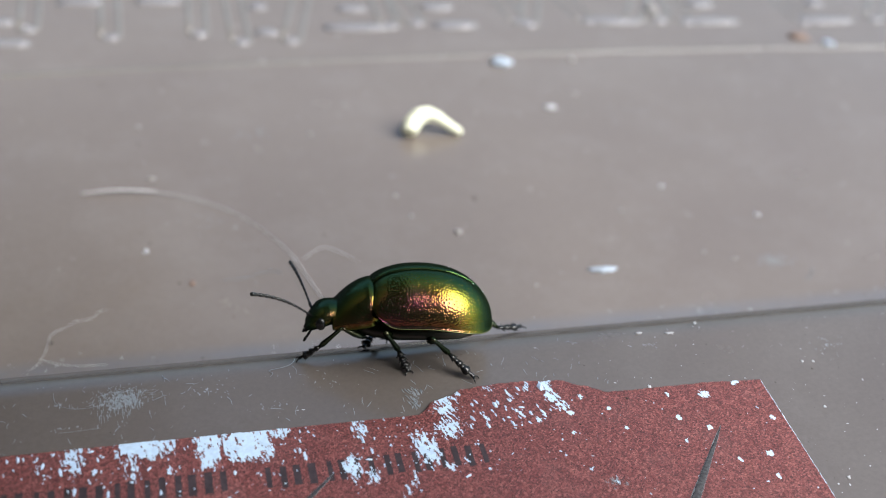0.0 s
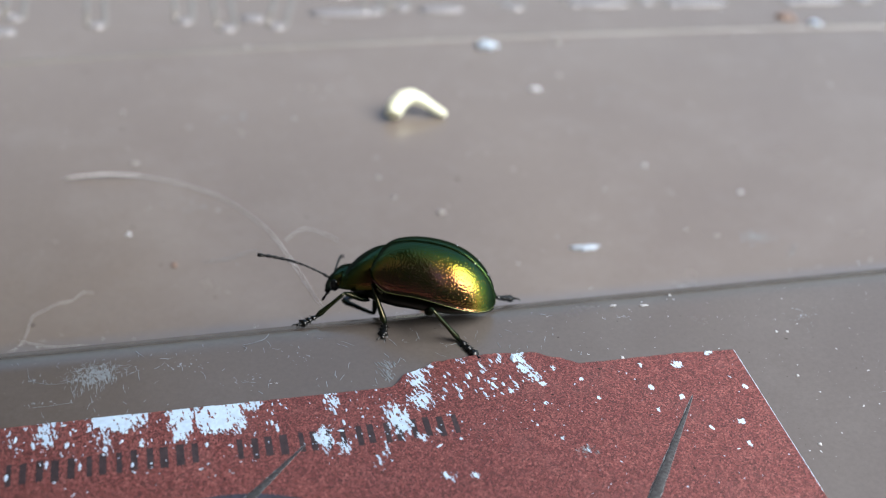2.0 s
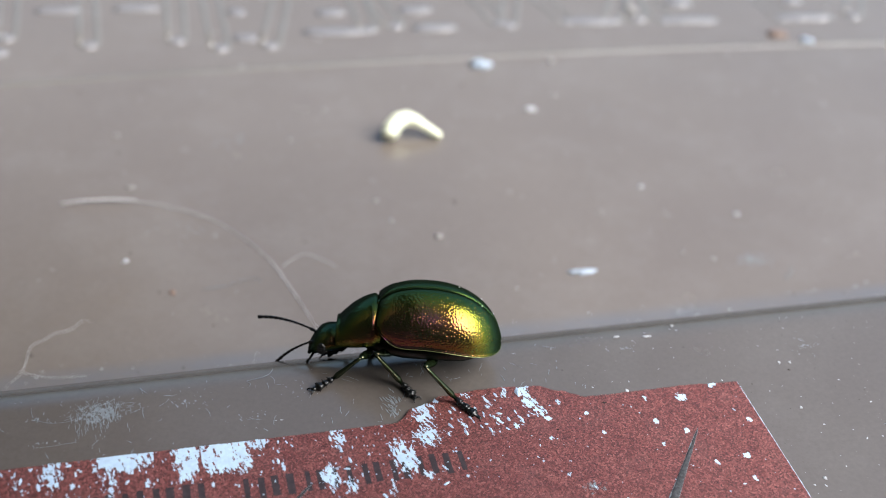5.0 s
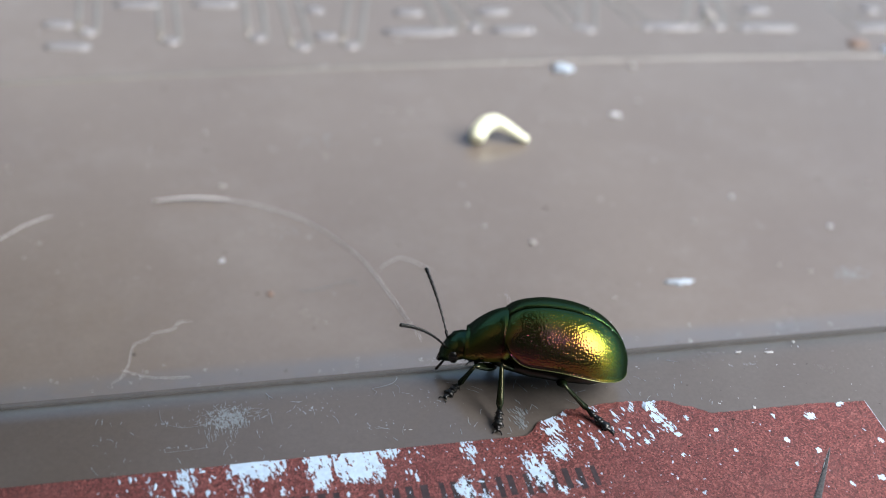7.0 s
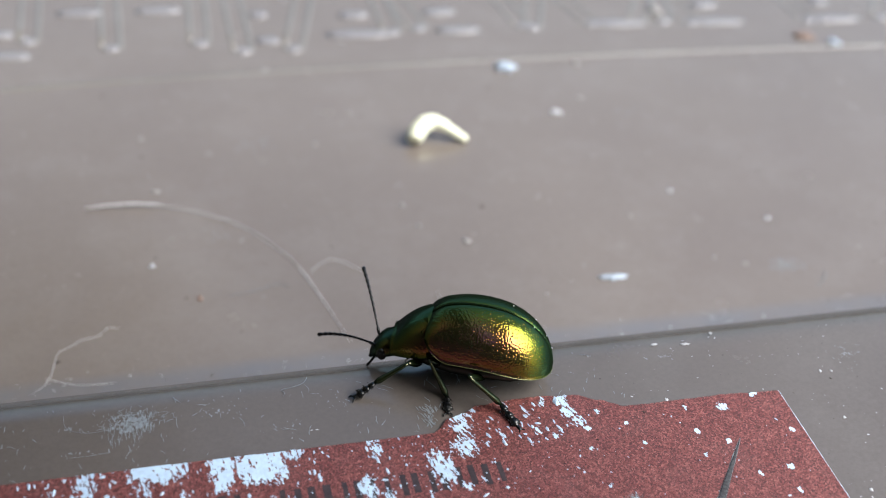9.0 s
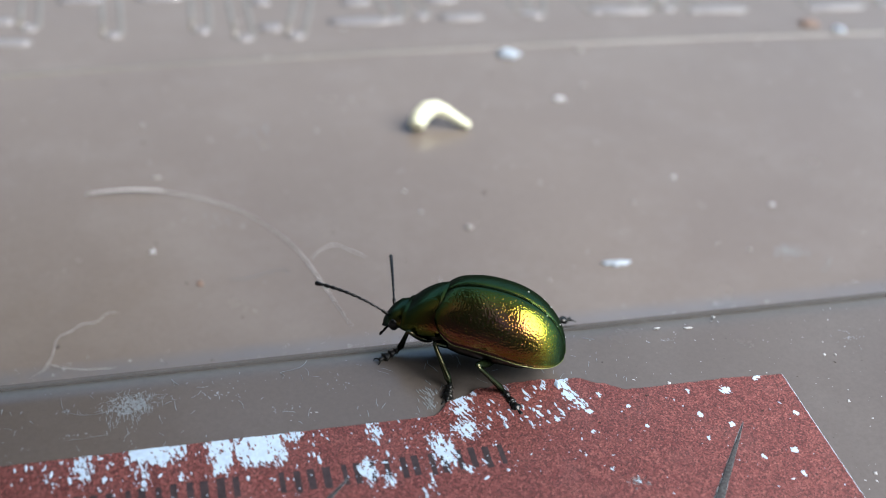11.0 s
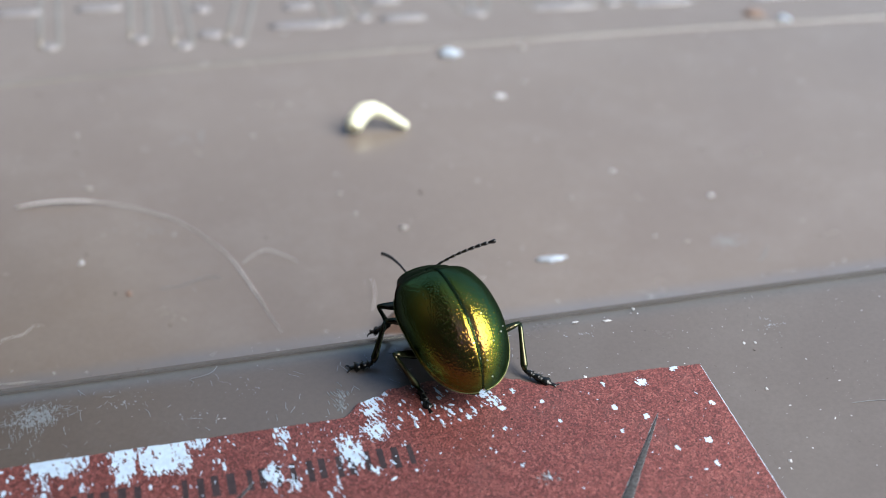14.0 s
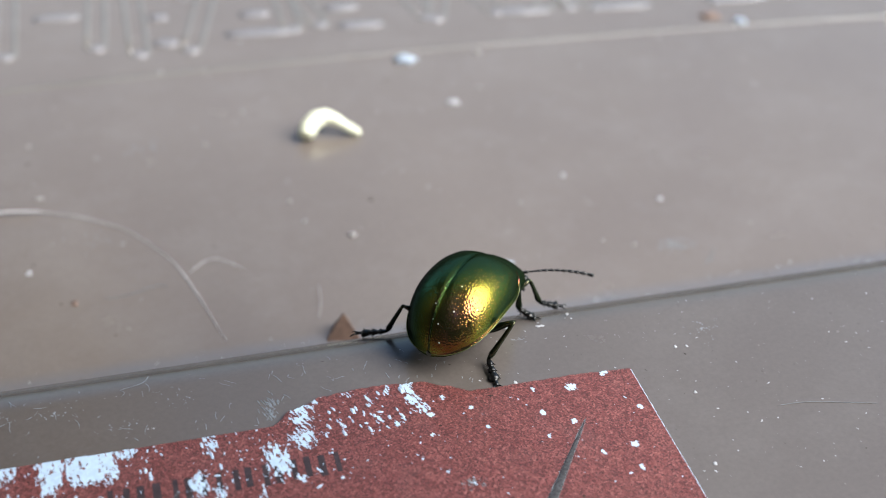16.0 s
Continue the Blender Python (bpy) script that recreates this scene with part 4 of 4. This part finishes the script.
BODY_MIDDLE = [
    (5.3, -2.38, -1.32, 0.36, 168.28, -1.92, 6.17),
    (5.5, -3.2, -1.38, 0.44, 168.52, -1.85, 6.55),
    (6, -3.99, -1.4, 0.68, 167.15, -2.92, 5.84),
    (6.5, -3.49, -1.24, 0.37, 165.74, -2.94, 6.1),
    (7, -2.44, -1.43, 0.19, 163.07, -1.11, 6.03),
    (7.5, -1.87, -1.46, 0.11, 160.32, -1.01, 5.35),
    (8, -1.66, -1.37, 0.06, 159.74, -2.45, 5.05),
    (8.5, -1.6, -1.29, -0.01, 158.97, -3.02, 4.82),
    (9, -1.49, -1.16, -0.11, 157.69, -3, 4.49),
    (9.2, -1.42, -1.13, -0.12, 157.49, -3.58, 4.53),
]
BODY_LATE = [
    (11.3, -0.92, -1.42, 0.2, 150.28, -1.41, 1.11),
    (11.5, -0.76, -1.39, 0.2, 149.58, -1.32, 0.84),
    (12, -0.35, -1.36, 0.15, 142.24, 0.23, 0.41),
    (12.5, 0.16, -1.21, 0.2, 129.73, -1.44, 1.19),
    (13, 0.5, -1.43, 0.33, 126.53, 0.59, 2.65),
    (13.5, 1.13, -1.34, 0.43, 117.83, 2.11, 0.33),
    (14, 1.61, -1.83, 0.74, 99.39, 4.68, -1.23),
    (14.2, 1.56, -1.62, 0.69, 96.82, 4.7, -3.87),
    (14.5, 2.0, -1.54, 0.57, 91.42, 3.68, -4.55),
    (14.8, 2.42, -1.59, 0.41, 80.37, 0.01, -3.06),
    (15, 2.66, -1.53, 0.32, 79.12, -0.47, -2.77),
    (15.5, 4.49, -1.07, 0.12, 58.11, -4.3, -4.62),
    (15.7, 5.5, -0.1, 0.09, 46.78, -6, -5.87),
    (16, 7.1, -0.35, 0, 45.42, -5.03, -6.37),
]
LEG_LF_EARLY = [
    (0, -9.33, -0.6, -0.08, -181, 32, -30),
    (0.5, -7.88, 0.58, -0.49, -193, 25, -8),
    (1, -7.93, 0.38, -0.4, -185, 30, -14),
    (1.5, -7.99, 0.11, -0.26, -125, 17, -25),
    (2, -8.04, -0.01, -0.22, -124, 7, -17),
    (2.5, -7.12, 1.55, -0.47, -218, 11, -3),
    (3, -7.11, 1.53, -1.06, -156, 8, -17),
]
LEG_LF_MIDDLE = [
    (5.5, -7.85, -2.58, 0.05, -142, 13, -45),
    (6, -7.79, -2.68, 0.05, -134, 20, -14),
    (6.5, -7.63, -2.61, 0.04, -125, 10, -34),
    (7, -7.52, -2.53, 0.04, -122, 7, -34),
    (7.5, -7.6, -2.48, 0.03, -135, 14, -35),
    (8, -7.56, -2.65, 0.03, -132, 16, -37),
    (8.5, -7.6, -2.63, 0.03, -135, 18, -33),
    (9, -7.54, -2.53, 0.03, -143, 24, -36),
]
LEG_LF_LATE = [
    (11.5, -6.04, -1.28, 0.03, -126, 4, -26),
    (12, -5.09, 0.62, -0.45, -158, 20, -33),
    (12.5, -4.28, 1.73, -0.62, -177, 12, -17),
    (13, -3.96, 1.17, -0.8, -134, 18, -27),
    (13.5, -1.91, 1.8, -1.18, -164, 46, -29),
    (14, -1.53, 1.19, -0.78, -129, 40, -21),
    (14.5, -0.82, 0.6, -0.52, -91, 11, 0),
    (15, 0.86, 0.6, -0.52, -77, 13, 0),
    (15.5, 4.52, 0.6, -0.52, 15, 18, 0),
    (16, 7.68, 0.6, -0.52, 46, 18, 0),
]
LEG_LM_EARLY = [
    (0, -3.92, -2.48, 0.04, -63, 42, 50),
    (0.5, -3.89, -2.31, 0.04, -73, 23, 38),
    (1, -3.94, -2.22, 0.04, -80, 17, 33),
    (1.5, -3.9, -2.05, 0.03, -81, 15, 30),
    (2, -3.88, -1.97, 0.03, -83, 13, 29),
    (2.5, -3.98, -2.06, 0.03, -88, 17, 36),
    (3, -4.03, -2.12, 0.04, -87, 13, 36),
]
LEG_LM_MIDDLE = [
    (5.5, -2.7, -4.09, 0.06, -47, 16, 49),
    (6, -5.32, -5.17, 0.04, -86, 19, 32),
    (6.5, -5.35, -5.2, 0.03, -83, 20, 26),
    (7, -5.41, -5.15, 0.03, -91, 26, 21),
    (7.5, -3.26, -4.68, 0.02, -78, 13, 31),
    (8, -3.2, -4.66, 0.03, -85, 9, 39),
    (8.5, -3.2, -4.66, 0.03, -83, 10, 35),
    (9, -3.11, -4.45, 0.03, -79, 8, 31),
]
LEG_LM_LATE = [
    (11.5, -3.32, -4.8, 0.03, -82, 10, 37),
    (12, -3.19, -4.67, 0.04, -70, 2, 34),
    (12.5, -3.15, -3, 0.03, -92, 10, 46),
    (13, -3.07, -2.86, 0.03, -87, 21, 56),
    (13.5, -3.01, -2.9, 0.03, -80, 13, 59),
    (14, -3.32, -2.15, 0.03, -100, 9, 55),
    (14.5, -1.78, 1.26, -0.86, -104, 5, -6),
    (15, -1.78, 0.6, -0.48, -84, 5, 33),
    (15.5, 1.41, 0.6, -0.52, -56, 13, 0),
    (16, 4.31, 0.6, -0.52, -29, 13, 0),
]
LEG_LH_EARLY = [
    (0, -0.63, -3.45, 0.03, -34, 35, 46),
    (0.5, -0.76, -3.45, 0.05, -38, 22, 39),
    (1, -0.72, -3.45, 0.04, -44, 23, 39),
    (1.5, 0.59, -3.96, 0.06, -39, 21, 37),
    (2, 0.82, -4.4, 0.03, -39, 15, 38),
    (2.5, 0.83, -4.46, 0.04, -40, 13, 37),
    (3, 0.79, -4.41, 0.03, -37, 16, 37),
]
LEG_LH_MIDDLE = [
    (5.5, 0.17, -6.1, 0.02, -39, 19, 42),
    (6, 0.26, -6.2, 0.03, -31, 22, 49),
    (6.5, 0.24, -6.28, 0.03, -37, 17, 48),
    (7, 0.33, -6.13, 0.02, -37, 19, 42),
    (7.5, 0.25, -6.24, 0.03, -43, 15, 44),
    (8, 0.22, -6.3, 0.02, -43, 13, 43),
    (8.5, 0.19, -6.25, 0.02, -44, 14, 43),
    (9, 0.17, -6.24, 0.03, -47, 17, 43),
]
LEG_LH_LATE = [
    (11.5, 0.11, -6.33, 0.03, -45, 6, 39),
    (12, 0.09, -6.39, 0.03, -37, 4, 38),
    (12.5, 0.05, -6.33, 0.03, -28, 5, 36),
    (13, 0.01, -6.34, 0.02, -28, 6, 38),
    (13.5, -0.02, -6.34, 0.03, -23, 0, 39),
    (14, 0, -6.33, 0.03, -3, 1, 34),
    (14.5, -0.1, -6.25, 0.03, 0, 2, 35),
    (15, -0.04, -5.64, 0.06, 6, 7, 13),
    (15.5, -1.05, -2.53, 0.05, -22, 4, 91),
    (16, 1.05, 1.26, -0.79, -72, 11, -24),
]
LEG_RF_EARLY = [
    (0, -5.88, -0.03, -0.26, -121, 8, -23),
    (0.5, -4.84, 3.83, -1.97, -253, 1, 34),
    (1, -3.98, 4.63, -1.97, -281, -1, -176),
    (1.5, -2.99, 3.98, -1.97, -331, 5, -147),
    (2, -3.88, 4.51, -1.97, -291, 1, -174),
    (2.5, -4.18, 4.47, -1.97, -283, 1, 126),
    (3, -3.65, 0.6, -0.52, -441, 20, 0),
]
LEG_RF_MIDDLE = [
    (5.5, -6.86, 0.6, -0.52, -544, 12, 0),
    (6, -7.38, 0.6, -0.52, -537, 13, 0),
    (6.5, -6.83, 0.6, -0.52, -534, 13, 0),
    (7, -5.55, 0.6, -0.52, -530, 14, 0),
    (7.5, -4.66, 0.6, -0.52, -524, 15, 0),
    (8, -4.34, 0.6, -0.52, -515, 14, 0),
    (8.5, -4.36, 0.6, -0.52, -518, 14, 0),
    (9, -4.18, 0.6, -0.52, -519, 14, 0),
]
LEG_RF_LATE = [
    (11.5, -2.21, 0.6, -0.52, -482, 13, 0),
    (12, -1.07, 0.6, -0.52, -443, 13, 0),
    (12.5, 0.3, 0.6, -0.52, -379, 14, 0),
    (13, 0.83, 0.6, -0.52, -357, 13, 0),
    (13.5, 2.45, 0.6, -0.52, -333, 12, 0),
    (14, 3.88, 0.6, -0.52, -280, 14, 0),
    (14.5, 4.58, 0.6, -0.52, -273, 19, 0),
    (15, 8.09, 0.86, -0.58, -248, 21, 31),
    (15.5, 10.44, 1.34, -0.92, -234, 17, 26),
    (16, 12.67, 0.4, -0.4, -251, 8, 9),
]
LEG_RM_EARLY = [
    (0, -4.26, 0.6, -0.52, -58, 21, 0),
    (0.5, -2.13, 0.6, -0.52, -27, 19, 0),
    (1, -0.9, 0.6, -0.52, -18, 20, 0),
    (1.5, -0.93, 0.6, -0.52, -22, 21, 0),
    (2, -0.51, 0.6, -0.52, -19, 21, 0),
    (2.5, -0.33, 0.6, -0.52, -21, 21, 0),
    (3, -0.01, 0.6, -0.52, -23, 21, 0),
]
LEG_RM_MIDDLE = [
    (5.5, -3.3, 0.6, -0.52, 65, 13, 0),
    (6, -3.78, 0.6, -0.52, 53, 14, 0),
    (6.5, -3.22, 0.6, -0.52, 49, 14, 0),
    (7, -1.91, 0.6, -0.52, 48, 14, 0),
    (7.5, -1, 0.6, -0.52, 47, 13, 0),
    (8, -0.67, 0.6, -0.52, 39, 15, 0),
    (8.5, -0.7, 0.6, -0.52, 43, 15, 0),
    (9, -0.52, 0.6, -0.52, 47, 15, 0),
]
LEG_RM_LATE = [
    (11.5, 1.38, 0.6, -0.52, 42, 16, 0),
    (12, 2.36, 0.6, -0.52, 50, 15, 0),
    (12.5, 3.45, 0.6, -0.52, 56, 15, 0),
    (13, 3.45, 0.6, -0.52, 66, 14, 0),
    (13.5, 5.06, 0.6, -0.52, 69, 16, 0),
    (14, 5.06, 0.6, -0.52, 107, 16, 0),
    (14.5, 6.27, -1.25, 0.02, 148, 19, -57),
    (15, 6.27, -1.25, -0.01, 95, 17, 0),
    (15.5, 8.77, -0.83, -0.02, 61, 8, 25),
    (16, 10.67, -0.73, -0.05, 75, 8, 22),
]
LEG_RH_EARLY = [
    (0, 3.39, 1.56, -1.08, 28, 16, -15),
    (0.5, 3.46, 1.86, -1.36, 68, 33, -26),
    (1, 4.28, 1.77, -1.26, 59, 25, 7),
    (1.5, 4.44, 1.73, -1.21, 55, 23, 1),
    (2, 4.44, 1.62, -1.13, 60, 21, -15),
    (2.5, 4.37, 1.67, -1.17, 61, 27, -22),
    (3, 4.34, 1.65, -1.15, 64, 25, -20),
]
LEG_RH_MIDDLE = [
    (5.5, 3.35, 3.41, -1.89, 54, 16, 1),
    (6, 3.22, 2.68, -1.83, 44, 22, -19),
    (6.5, 0.6, 0.6, -0.52, 35, 15, 0),
    (7, 1.85, 0.6, -0.52, 38, 14, 0),
    (7.5, 1.85, 0.6, -0.52, 49, 13, 0),
    (8, 2.95, 0.6, -0.52, 40, 15, 0),
    (8.5, 2.95, 0.6, -0.52, 41, 15, 0),
    (9, 2.95, 0.6, -0.52, 46, 15, 0),
]
LEG_RH_LATE = [
    (11.5, 5.38, 1.7, -1.22, 51, 22, -27),
    (12, 6.14, -0.22, -0.17, 57, 11, -53),
    (12.5, 6.36, -1.81, 0.02, 49, 5, 25),
    (13, 6.76, -1.88, 0.03, 75, 20, -69),
    (13.5, 6.93, -3.48, 0.03, 48, 7, -54),
    (14, 6.5, -5.7, 0.03, 37, 6, -61),
    (14.5, 6.46, -5.88, 0.03, 47, 12, -63),
    (15, 6.47, -5.76, 0.03, 56, 8, -53),
    (15.5, 6.52, -5.79, 0.05, 65, 8, -27),
    (16, 6.99, -5.44, 0.03, 42, 18, -35),
]
FEELER_L = [
    (0, 27.26, 38.32),
    (0.5, 17.92, 36.52),
    (1, -6.38, 21.07),
    (1.5, 12.21, -8.11),
    (2, 13.52, 22.9),
    (2.5, 41.57, 22.71),
    (3, 45.2, 19.6),
    (3.2, 35.25, 30.66),
    (5.3, -35.8, -47.89),
    (5.5, -37, -20),
    (6, -36, -19),
    (6.5, 55.04, 37.59),
    (7, 43.73, 43.54),
    (7.5, -36, -8),
    (8, -31.01, -7.88),
    (8.5, -33.74, -9.36),
    (9, -27.25, -11.39),
    (9.2, -22.46, -10.07),
    (11.3, 8.84, 26.28),
    (11.5, 14.19, 14.92),
    (12, 2.22, 11.21),
    (12.5, 8.4, -21),
    (13, -0.05, 17.64),
    (13.5, 0, 8),
    (14, 0, -18),
    (14.2, 4, -12),
    (14.5, 8, -6),
    (14.8, 10, -10),
    (15, 20, -60),
    (15.5, 31.75, -8.24),
    (15.7, 10, -60),
    (16, 0, -60),
]
FEELER_R = [
    (0, -76.46, 14.65),
    (0.5, -67.46, -2.09),
    (1, -49.34, -30.69),
    (1.5, -93.22, 8.86),
    (2, -78.31, -6.77),
    (3, -96.64, 4.92),
    (3.2, -108.92, 16.16),
    (5.3, -23.16, -2.59),
    (5.5, -35.8, 52.23),
    (6, -37.44, -16.47),
    (6.5, -38.38, 52.56),
    (7, -64, 36),
    (7.5, -67.37, 31.33),
    (8, -63.8, 28.77),
    (8.5, -63.54, 30.6),
    (9, -65, 33),
    (9.2, -66.32, 28.38),
    (11.3, -70.97, 2.88),
    (11.5, -74.51, -10.73),
    (12, -76.8, -23.83),
    (12.5, -89.94, 19.4),
    (13, -55, -50),
    (13.5, -82, 3),
    (14, -98, 26),
    (14.2, -96, 18),
    (14.5, -50, -45),
    (14.8, -50, -45),
    (15, -74, 32),
    (15.5, -62, 14),
    (15.7, -62, 12),
    (16, -60, 0),
]
HEAD_SHIFT = [
    (0, 0.21, 0, 0.39),
    (0.5, 0.23, 0, 0.00),
    (1, 0.06, 0, 0.16),
    (1.5, -0.03, 0, 0.24),
    (2, -0.14, 0, 0.16),
    (2.5, -0.34, 0, 0.20),
    (3, -0.58, 0, 0.23),
    (3.2, -0.43, 0, 0.35),
    (5.3, 0.64, 0, -0.45),
    (5.5, 0.75, 0, -0.24),
    (6, 0.73, 0, -0.16),
    (6.5, 0.38, 0, -0.24),
    (7, 0.08, 0, -0.14),
    (7.5, 0, 0, -0.15),
    (8, -0.06, 0, -0.13),
    (8.5, -0.06, 0, -0.08),
    (9, -0.06, 0, -0.21),
    (9.2, -0.06, 0, -0.21),
    (11.3, -0.08, 0, 0.08),
    (11.5, -0.23, 0, 0.06),
    (12, -0.46, 0, 0.18),
    (12.5, -0.46, 0, -0.08),
    (13, -0.66, 0, 0),
    (13.5, -0.95, -0.2, -0.2),
    (14, -0.6, -0.2, -0.45),
    (14.5, -0.6, -0.35, -0.5),
    (15, -0.6, -0.6, -0.5),
    (15.5, -0.4, -0.5, -0.4),
    (16, -0.25, -0.35, -0.3),
]

def interpolate(rows, t):
    """A smooth curve through the rows at the time t."""
    if t <= rows[0][0]:
        return list(rows[0][1:])
    if t >= rows[-1][0]:
        return list(rows[-1][1:])
    i = max(k for k in range(len(rows)) if rows[k][0] <= t)
    a, b, c, d = rows[max(i - 1, 0)], rows[i], rows[i + 1], rows[min(i + 2, len(rows) - 1)]
    h = c[0] - b[0]
    s = (t - b[0]) / h
    out = []
    for k in range(1, len(b)):
        m0 = (c[k] - a[k]) / (c[0] - a[0]) * h
        m1 = (d[k] - b[k]) / (d[0] - b[0]) * h
        lim = 1.5 * abs(c[k] - b[k])
        m0, m1 = max(-lim, min(lim, m0)), max(-lim, min(lim, m1))
        out.append((2 * s ** 3 - 3 * s * s + 1) * b[k] + (s ** 3 - 2 * s * s + s) * m0 + (3 * s * s - 2 * s ** 3) * c[k] + (s ** 3 - s * s) * m1)
    return out


def body_pose(t):
    x, y, z, yaw, pitch, roll = interpolate(BODY_EARLY + BODY_MIDDLE + BODY_LATE, t)
    turn = Euler((0, 0, radians(yaw))).to_matrix() @ Euler((0, radians(-pitch), 0)).to_matrix() @ Euler((radians(roll), 0, 0)).to_matrix()
    return Matrix.Translation(Vector((x, y, z)) * MM) @ turn.to_4x4()


def foot_place(rows, t, late):
    """Feet stand still, and swing over when they are set anew."""
    for a, b in zip(rows, rows[1:]):
        if a[0] <= t <= b[0]:
            pa, pb = Vector(a[1:]), Vector(b[1:])
            way = (pb - pa).length
            h = b[0] - a[0]
            if h > 1:
                s = (t - a[0] - h * (0.25 + 0.3 * late)) / 0.5
            else:
                s = ((t - a[0]) / h - 0.1) / 0.8
            s = max(0.0, min(1.0, s))
            s = s * s * (3 - 2 * s)
            lift = 0.0 if way < 0.5 else min(0.7, 0.25 * way) * math.sin(math.pi * s)
            return pa.lerp(pb, s) + Vector((0, 0, lift))
    return Vector(rows[-1][1:])


def stretch_pose(a, b):
    """A pose at a whose x axis runs to b (mm, in the beetle's space)."""
    x = (b - a).normalized()
    y = Vector((0, 0, 1)).cross(x)
    y = y.normalized() if y.length > 1e-3 else Vector((0, 1, 0))
    z = x.cross(y)
    m = Matrix((x, y, z)).transposed().to_4x4()
    return Matrix.Translation(a * MM) @ m


def direction(az, el):
    az, el = radians(az), radians(el)
    return Vector((math.cos(el) * math.cos(az), math.cos(el) * math.sin(az), math.sin(el)))


def leg_joints(leg, foot, az, el, swivel):
    """Hip, knee, ankle and toe in the beetle's space."""
    c, lf, lt, ls = LEGS[leg]
    c = Vector(c)
    ankle = foot + direction(az, el) * ls
    d = ankle - c
    reach = max(abs(lf - lt) + 0.5, min(lf + lt - 0.02, d.length))
    along = d.normalized()
    ankle = c + along * reach
    a = (lf * lf - lt * lt + reach * reach) / (2 * reach)
    off = math.sqrt(max(0.0, lf * lf - a * a))
    up = (Vector((0, 0, 1)) - along * along.z).normalized()
    side = along.cross(up)
    knee = c + along * a + (up * math.cos(radians(swivel)) + side * math.sin(radians(swivel))) * off
    toe = ankle + (foot - ankle).normalized() * ls
    return c, knee, ankle, toe


FEET = {
    "LF": LEG_LF_EARLY + LEG_LF_MIDDLE + LEG_LF_LATE, "LM": LEG_LM_EARLY + LEG_LM_MIDDLE + LEG_LM_LATE, "LH": LEG_LH_EARLY + LEG_LH_MIDDLE + LEG_LH_LATE,
    "RF": LEG_RF_EARLY + LEG_RF_MIDDLE + LEG_RF_LATE, "RM": LEG_RM_EARLY + LEG_RM_MIDDLE + LEG_RM_LATE, "RH": LEG_RH_EARLY + LEG_RH_MIDDLE + LEG_RH_LATE}
FEELERS = {"L": FEELER_L, "R": FEELER_R}


def motions():
    steps = [k / 10 for k in range(161)]
    poses = {t: body_pose(t) for t in steps}
    walk(bug, [(t, poses[t]) for t in steps])
    shift = {t: Vector(interpolate(HEAD_SHIFT, t)) * MM for t in steps}
    walk(bug_head, [(t, Matrix.Translation(shift[t])) for t in steps])
    walk(bug_shield, [(t, Matrix.Translation(Vector((0.5, 0.5, 0.2)) * shift[t])) for t in steps])
    for n, (leg, rows) in enumerate(FEET.items()):
        keyed = {"femur": [], "tibia": [], "tarsus": []}
        places = [row[:4] for row in rows]
        angles = [(row[0],) + row[4:] for row in rows]
        for t in steps:
            foot = (poses[t].inverted() @ (foot_place(places, t, n % 3 / 3) * MM)) / MM
            c, knee, ankle, toe = leg_joints(leg, foot, *interpolate(angles, t))
            keyed["femur"].append((t, stretch_pose(c, knee)))
            keyed["tibia"].append((t, stretch_pose(knee, ankle)))
            keyed["tarsus"].append((t, stretch_pose(ankle, toe)))
        for part_name, track in keyed.items():
            walk(bug_parts[leg, part_name], track)
    for side, rows in FEELERS.items():
        base = Vector((4.5, 0.42 if side == "L" else -0.42, 1.45)) * MM
        track = []
        for t in steps:
            az, el = interpolate(rows, t)
            track.append((t, Matrix.Translation(base + shift[t]) @ Euler((0, radians(-el), radians(az))).to_matrix().to_4x4()))
        walk(bug_parts[side, "antenna"], track)


motions()
